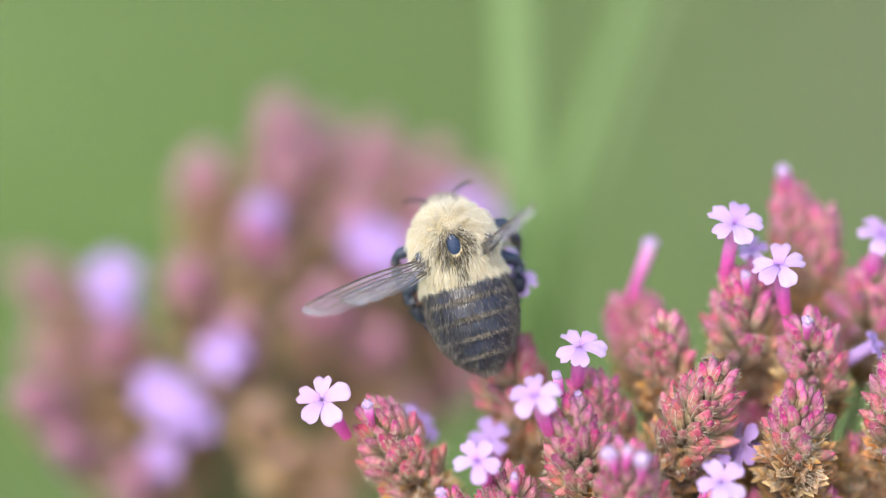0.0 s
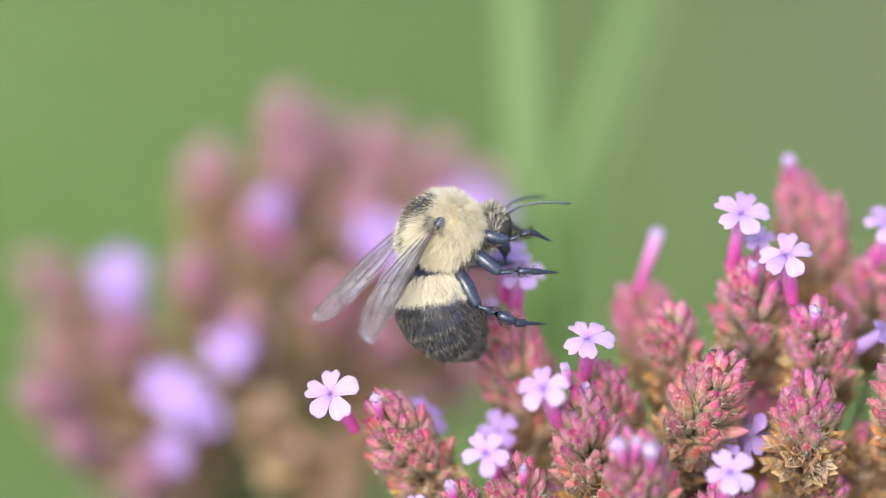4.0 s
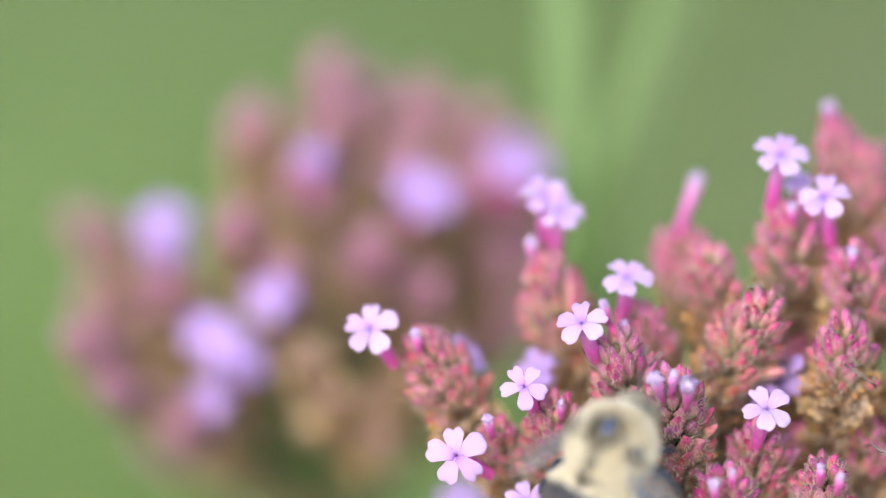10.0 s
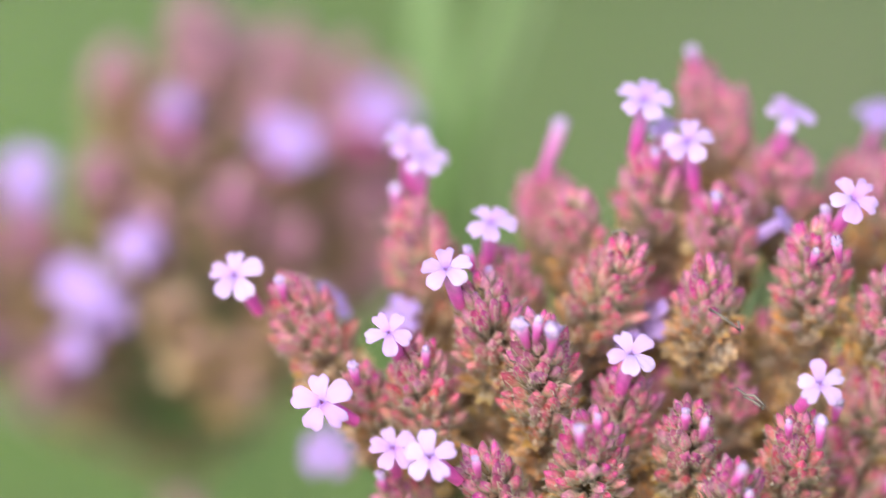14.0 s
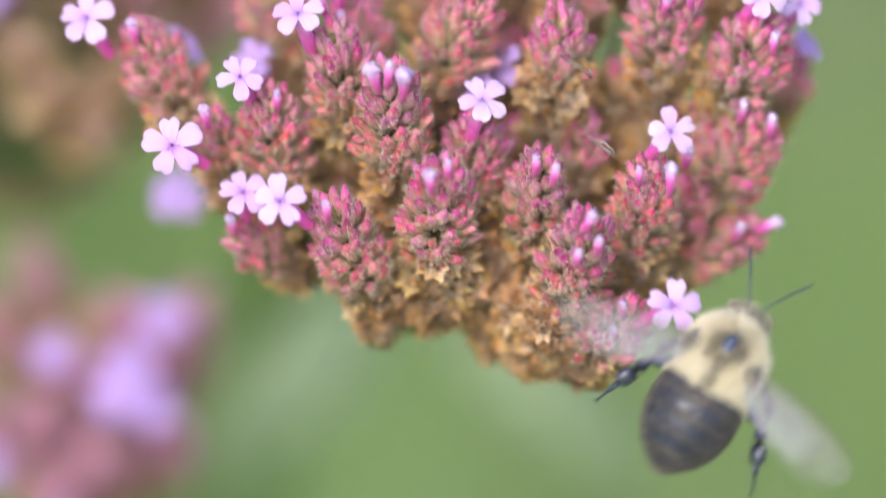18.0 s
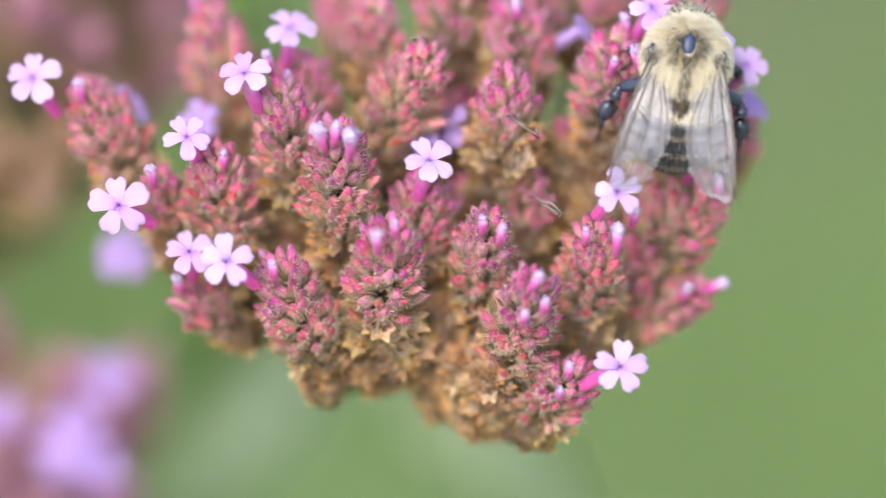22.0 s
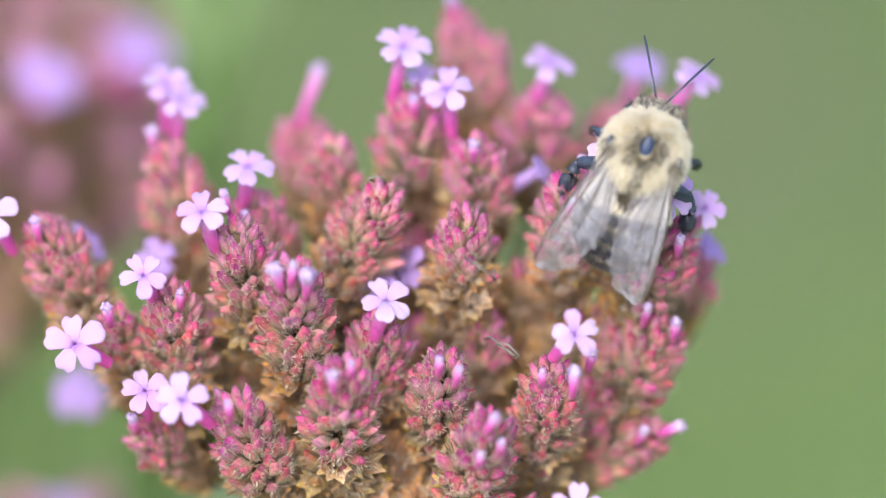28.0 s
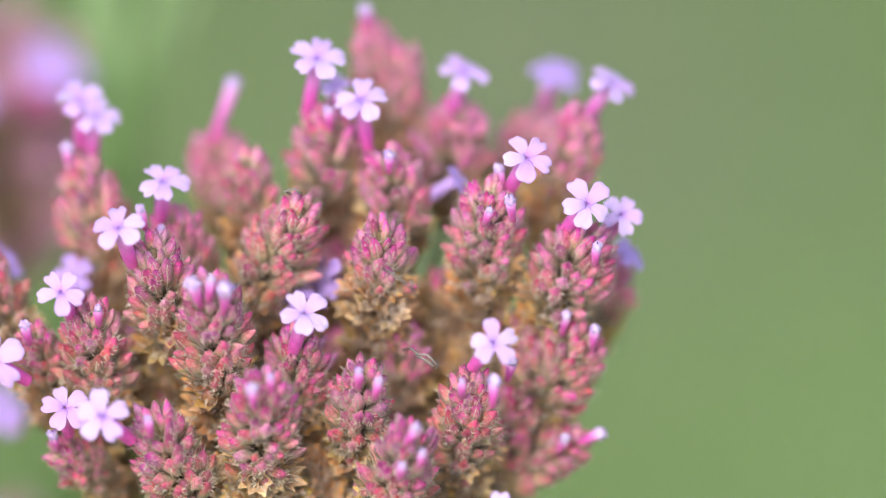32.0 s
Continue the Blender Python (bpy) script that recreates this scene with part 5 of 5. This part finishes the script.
    # the abdomen: its hinge, then degrees of pitch under the body, of twist and of bend along its rings
    belly = ((0, -1.6, -1.0, -14, 0, -4), (0.5, -1.4, -1.1, -6, -10, 0), (1, -2.6, -1.0, 30, -38, 8), (2, -2.8, -1.0, 34, -38, 8), (2.5, -2.8, -1, 34, -34, 14), (3.6, -3.0, -1, 38, -14, 44), (4.5, -3.6, -1.3, 56, 0, 26), (6.5, -3.7, -1.3, 58, 0, 28),
             (7, -3.4, -1.2, 50, 0, 24), (7.6, -3.1, -1, 40, 0, 28), (8, -2.4, -1.1, 20, 0, 44), (8.5, -2.2, -1.2, 10, 0, 26), (9, -2.2, -1.2, 20, 0, 40), (9.4, -2.2, -1.2, 12, 0, 30), (17, -2.2, -1.2, 8, 0, 14), (17.7, -1.5, -1.4, 4, 0, 8), (18, -0.9, -1.5, 0, 0, 6), (18.8, -0.9, -1.5, 0, 0, 6),
             (19.4, -2.2, -1.2, 6, 0, 16), (20, -2.6, -1.1, 16, 0, 34), (21, -2.6, -1.1, 20, 0, 34), (21.7, -2.4, -1.2, 24, 0, 38), (22.4, -2.5, -1.2, 22, 0, 36), (23, -2.8, -1.1, 14, 0, 32), (27, -2.8, -1.1, 12, 0, 32), (28.5, -2.8, -1.1, 8, 0, 26),
             (29, -2.8, -1, 6, 0, 22), (29.8, -2.8, -1, 4, 0, 22), (30.4, -2.7, -1, 0, 0, 16), (32, -2.7, -1, 4, 0, 16))
    walk(BEE["abdomen"], [(q, pose(x * MM, 0, z * MM, 0, -a, 0) @ pose(0, 0, 0, w, 0, 0)) for q, x, z, a, w, b in belly])
    for k, (hinge, movers) in enumerate(BEE["rings"]):
        for ob in movers:
            rows = []
            for q, x, z, a, w, b in belly:
                m = Matrix()
                for pin, _ in BEE["rings"][1:k + 1]:
                    at = Matrix.Translation(pin * MM)
                    m = m @ at @ pose(0, 0, 0, 0, -b / 5, 0) @ at.inverted()
                rows.append((q, m))
            walk(ob, rows)
    walk(BEE["head"], [(q, pose(x * MM, 0, z * MM, 0, a, 0)) for q, x, z, a in (
        (0, 1.8, -2.9, 98), (0.5, 2.0, -2.8, 90), (1, 2.5, -2.1, 70), (2.0, 1.7, -3.0, 75), (2.8, 2.0, -3.0, 70), (4.5, 3.1, -2.4, 42), (6.5, 3.2, -2.4, 36), (7.5, 3.2, -1.6, 25), (8.5, 3.2, -1.2, 25), (10, 3.1, -1, 30), (17, 3.3, -0.7, 10), (18, 3.2, -1, 30),
        (20, 3.1, -1, 35), (21, 3.1, -1.0, 30), (22, 2.8, -1.4, 50), (22.6, 2.4, -2.2, 75), (26.5, 2.4, -2.2, 75), (28.2, 2.8, -1.1, 28), (29, 2.8, -1.1, 24), (32, 2.9, -1.1, 24))])
    # wings: sweep back from straight out, lift; in flight they beat
    rest = [(0, 0, 24, -20, 66), (0.5, 36, 16, 60, 30), (1, 62, 6, 88, -6), (2, 60, 6, 86, -8), (2.5, 62, 6, 82, -8), (4.5, 72, 8, 73, -12), (6.5, 71, 10, 71, -13), (6.8, 45, 10, 45, 5),
            (16.2, 65, 5, 65, 5), (17.4, 55, 5, 55, 5), (20.1, 40, 8, 52, 4), (20.5, 70, 4, 76, 3), (21, 77, 3, 78, 3), (22, 78, 3, 79, 3), (22.6, 84, 2, 85, 2), (23.3, 82, 2, 88, 2),
            (24, 68, 3, 102, 2), (26.5, 68, 3, 103, 2), (28.5, 76, 3, 76, 3), (29, 61, 4, 67, 4), (29.8, 60, 5, 64, 5)]
    flights = ((6.9, 11.5), (17.6, 20.0), (29.93, 32.0))
    for wing, hinge, s, fore in BEE["wings"]:
        def hung(sweep, lift, q=9):
            edge = 74 * max(0.0, 1 - q / 0.8)  # at first the wings stand on edge
            m = pose(0, 0, 0, lift * s, 0, 0) @ pose(0, 0, 0, 0, 0, (sweep - (0 if fore else 3)) * s) @ pose(0, 0, 0, 0, edge + (0 if fore else 2), 0)
            m.translation = Vector((hinge[0], hinge[1] * s, hinge[2])) * MM
            return m
        rows = [(q, hung(a, b, q) if s > 0 else hung(c, d, q)) for q, a, b, c, d in rest if not any(f0 <= q <= f1 for f0, f1 in flights)]
        for f0, f1 in flights:
            for k in range(int(round(f0 * 30)), int(round(f1 * 30)) + 1):
                rows.append((k / 30, hung(14, (12, 84, 12, -60)[(k + (3 if 285 < k < 360 else 0)) % 4])))
        walk(wing, sorted(rows, key=lambda row: row[0]))
    # the lowest spike nods under the bee's weight while it feeds there, seconds and degrees
    hub = Matrix.Translation(Vector(NOD_AT) * MM)
    for ob in NODDING:
        still = ob.matrix_basis.copy()
        walk(ob, [(q, hub @ pose(0, 0, 0, 0, a, 0) @ hub.inverted() @ still) for q, a in ((0, 0), (14.6, 0), (15.6, 18), (16.5, 26), (17, 36), (17.3, 33), (17.6, 25), (17.8, 14), (18.05, -2), (18.4, 1), (18.8, 0), (32, 0))])
    # legs: the way of thigh, shin and foot in each stance, outwards counted along y
    stances = {
        "astride": {"front_leg": ((-0.35, 0.3, -0.88), (-0.2, 0.0, -0.97), (-0.3, 0, -0.95)), "middle_leg": ((-0.1, 0.97, -0.1), (-0.85, 0.15, -0.45), (-0.9, -0.1, -0.4)), "hind_leg": ((-0.45, 0.85, -0.1), (-0.88, -0.25, -0.35), (-0.9, -0.2, -0.4))},
        "hug": {"front_leg": ((0.3, 0.35, -0.9), (0.6, 0.1, -0.8), (-0.1, 0.0, -0.98)), "middle_leg": ((-0.3, 0.5, -0.8), (0.1, 0.15, -0.97), (0.3, 0.0, -0.95)), "hind_leg": ((-0.6, 0.5, -0.62), (-0.25, 0.15, -0.95), (0.3, 0.0, -0.95))},
        "cling": {"front_leg": ((0.45, 0.35, -0.85), (0.85, 0.1, -0.5), (0.25, -0.1, -0.95)), "middle_leg": ((0.0, 0.5, -0.85), (0.7, 0.15, -0.7), (0.6, 0.0, -0.8)), "hind_leg": ((-0.4, 0.45, -0.85), (0.3, 0.15, -0.94), (0.6, 0.0, -0.8))},
        "fold": {"front_leg": ((0.5, 0.35, -0.8), (0.35, 0.0, -0.93), (-0.1, 0, -0.99)), "middle_leg": ((0.1, 0.5, -0.85), (0.7, 0.1, -0.7), (0.0, 0, -1)), "hind_leg": ((-0.6, 0.45, -0.62), (0.45, 0.1, -0.88), (-0.4, 0, -0.9))},
        "perch": {"front_leg": ((0.1, 0.4, -0.9), (0.45, 0.0, -0.88), (0.2, 0.0, -0.97)), "middle_leg": ((0.05, 0.78, -0.6), (-0.05, 0.1, -0.98), (-0.1, 0.0, -0.98)), "hind_leg": ((-0.2, 0.85, -0.4), (-0.78, 0.1, -0.6), (-0.6, 0.0, -0.8))},
        "reach": {"front_leg": ((0.6, 0.75, -0.3), (0.75, 0.55, -0.4), (0.6, 0.3, -0.7)), "middle_leg": ((0.4, 0.9, 0.05), (0.5, 0.7, -0.5), (0.1, 0.4, -0.9)), "hind_leg": ((-0.1, 0.95, 0.05), (-0.3, 0.9, -0.3), (-0.3, 0.35, -0.9))},
        "trail": {"front_leg": ((0.2, 0.45, -0.85), (0.3, 0.0, -0.95), (0.1, 0, -0.99)), "middle_leg": ((-0.05, 0.8, -0.6), (-0.4, 0.35, -0.85), (-0.5, 0.1, -0.85)), "hind_leg": ((-0.25, 0.95, -0.1), (-0.85, 0.4, -0.3), (-0.8, 0.35, -0.45))}}
    turns = ((0, "astride"), (0.5, "astride"), (1.0, "hug"), (2.6, "hug"), (4.4, "cling"), (7.7, "cling"), (8.1, "fold"), (9.1, "fold"), (9.7, "perch"), (17.5, "perch"), (18.0, "trail"), (19.5, "trail"), (20.0, "reach"), (21.5, "reach"), (22.2, "perch"), (29.4, "perch"), (29.9, "trail"), (32, "trail"))
    for name, s, h, lf, lt, leg, tibia, hairs, foot in BEE["legs"]:
        rows = []
        for (q0, one), (q1, two) in zip(turns, turns[1:] + turns[-1:]):
            one, two = ("perch" if s < 0 and n == "reach" else n for n in (one, two))  # only the left legs reach out
            a, b = stances[one][name], stances[two][name]
            rows.append((q0, a))
            if one != two:
                rows += [((q0 + q1) / 2, [tuple((m + n) / 2 for m, n in zip(u, v)) for u, v in zip(a, b)])]

        def turned(way):
            return Vector((0, 0, -1)).rotation_difference(Vector((way[0], way[1] * s, way[2])).normalized()).to_matrix().to_4x4()
        walk(leg, [(q, Matrix.Translation(h * MM) @ turned(w[0])) for q, w in rows])
        knee = Matrix.Translation(Vector((0, 0, -lf)) * MM)
        for ob in (tibia, hairs):
            walk(ob, [(q, knee @ turned(w[0]).inverted() @ turned(w[1])) for q, w in rows])
        walk(foot, [(q, knee @ turned(w[0]).inverted() @ turned(w[1]) @ Matrix.Translation(Vector((0, 0, -lt)) * MM) @ turned(w[1]).inverted() @ turned(w[2])) for q, w in rows])


motions()
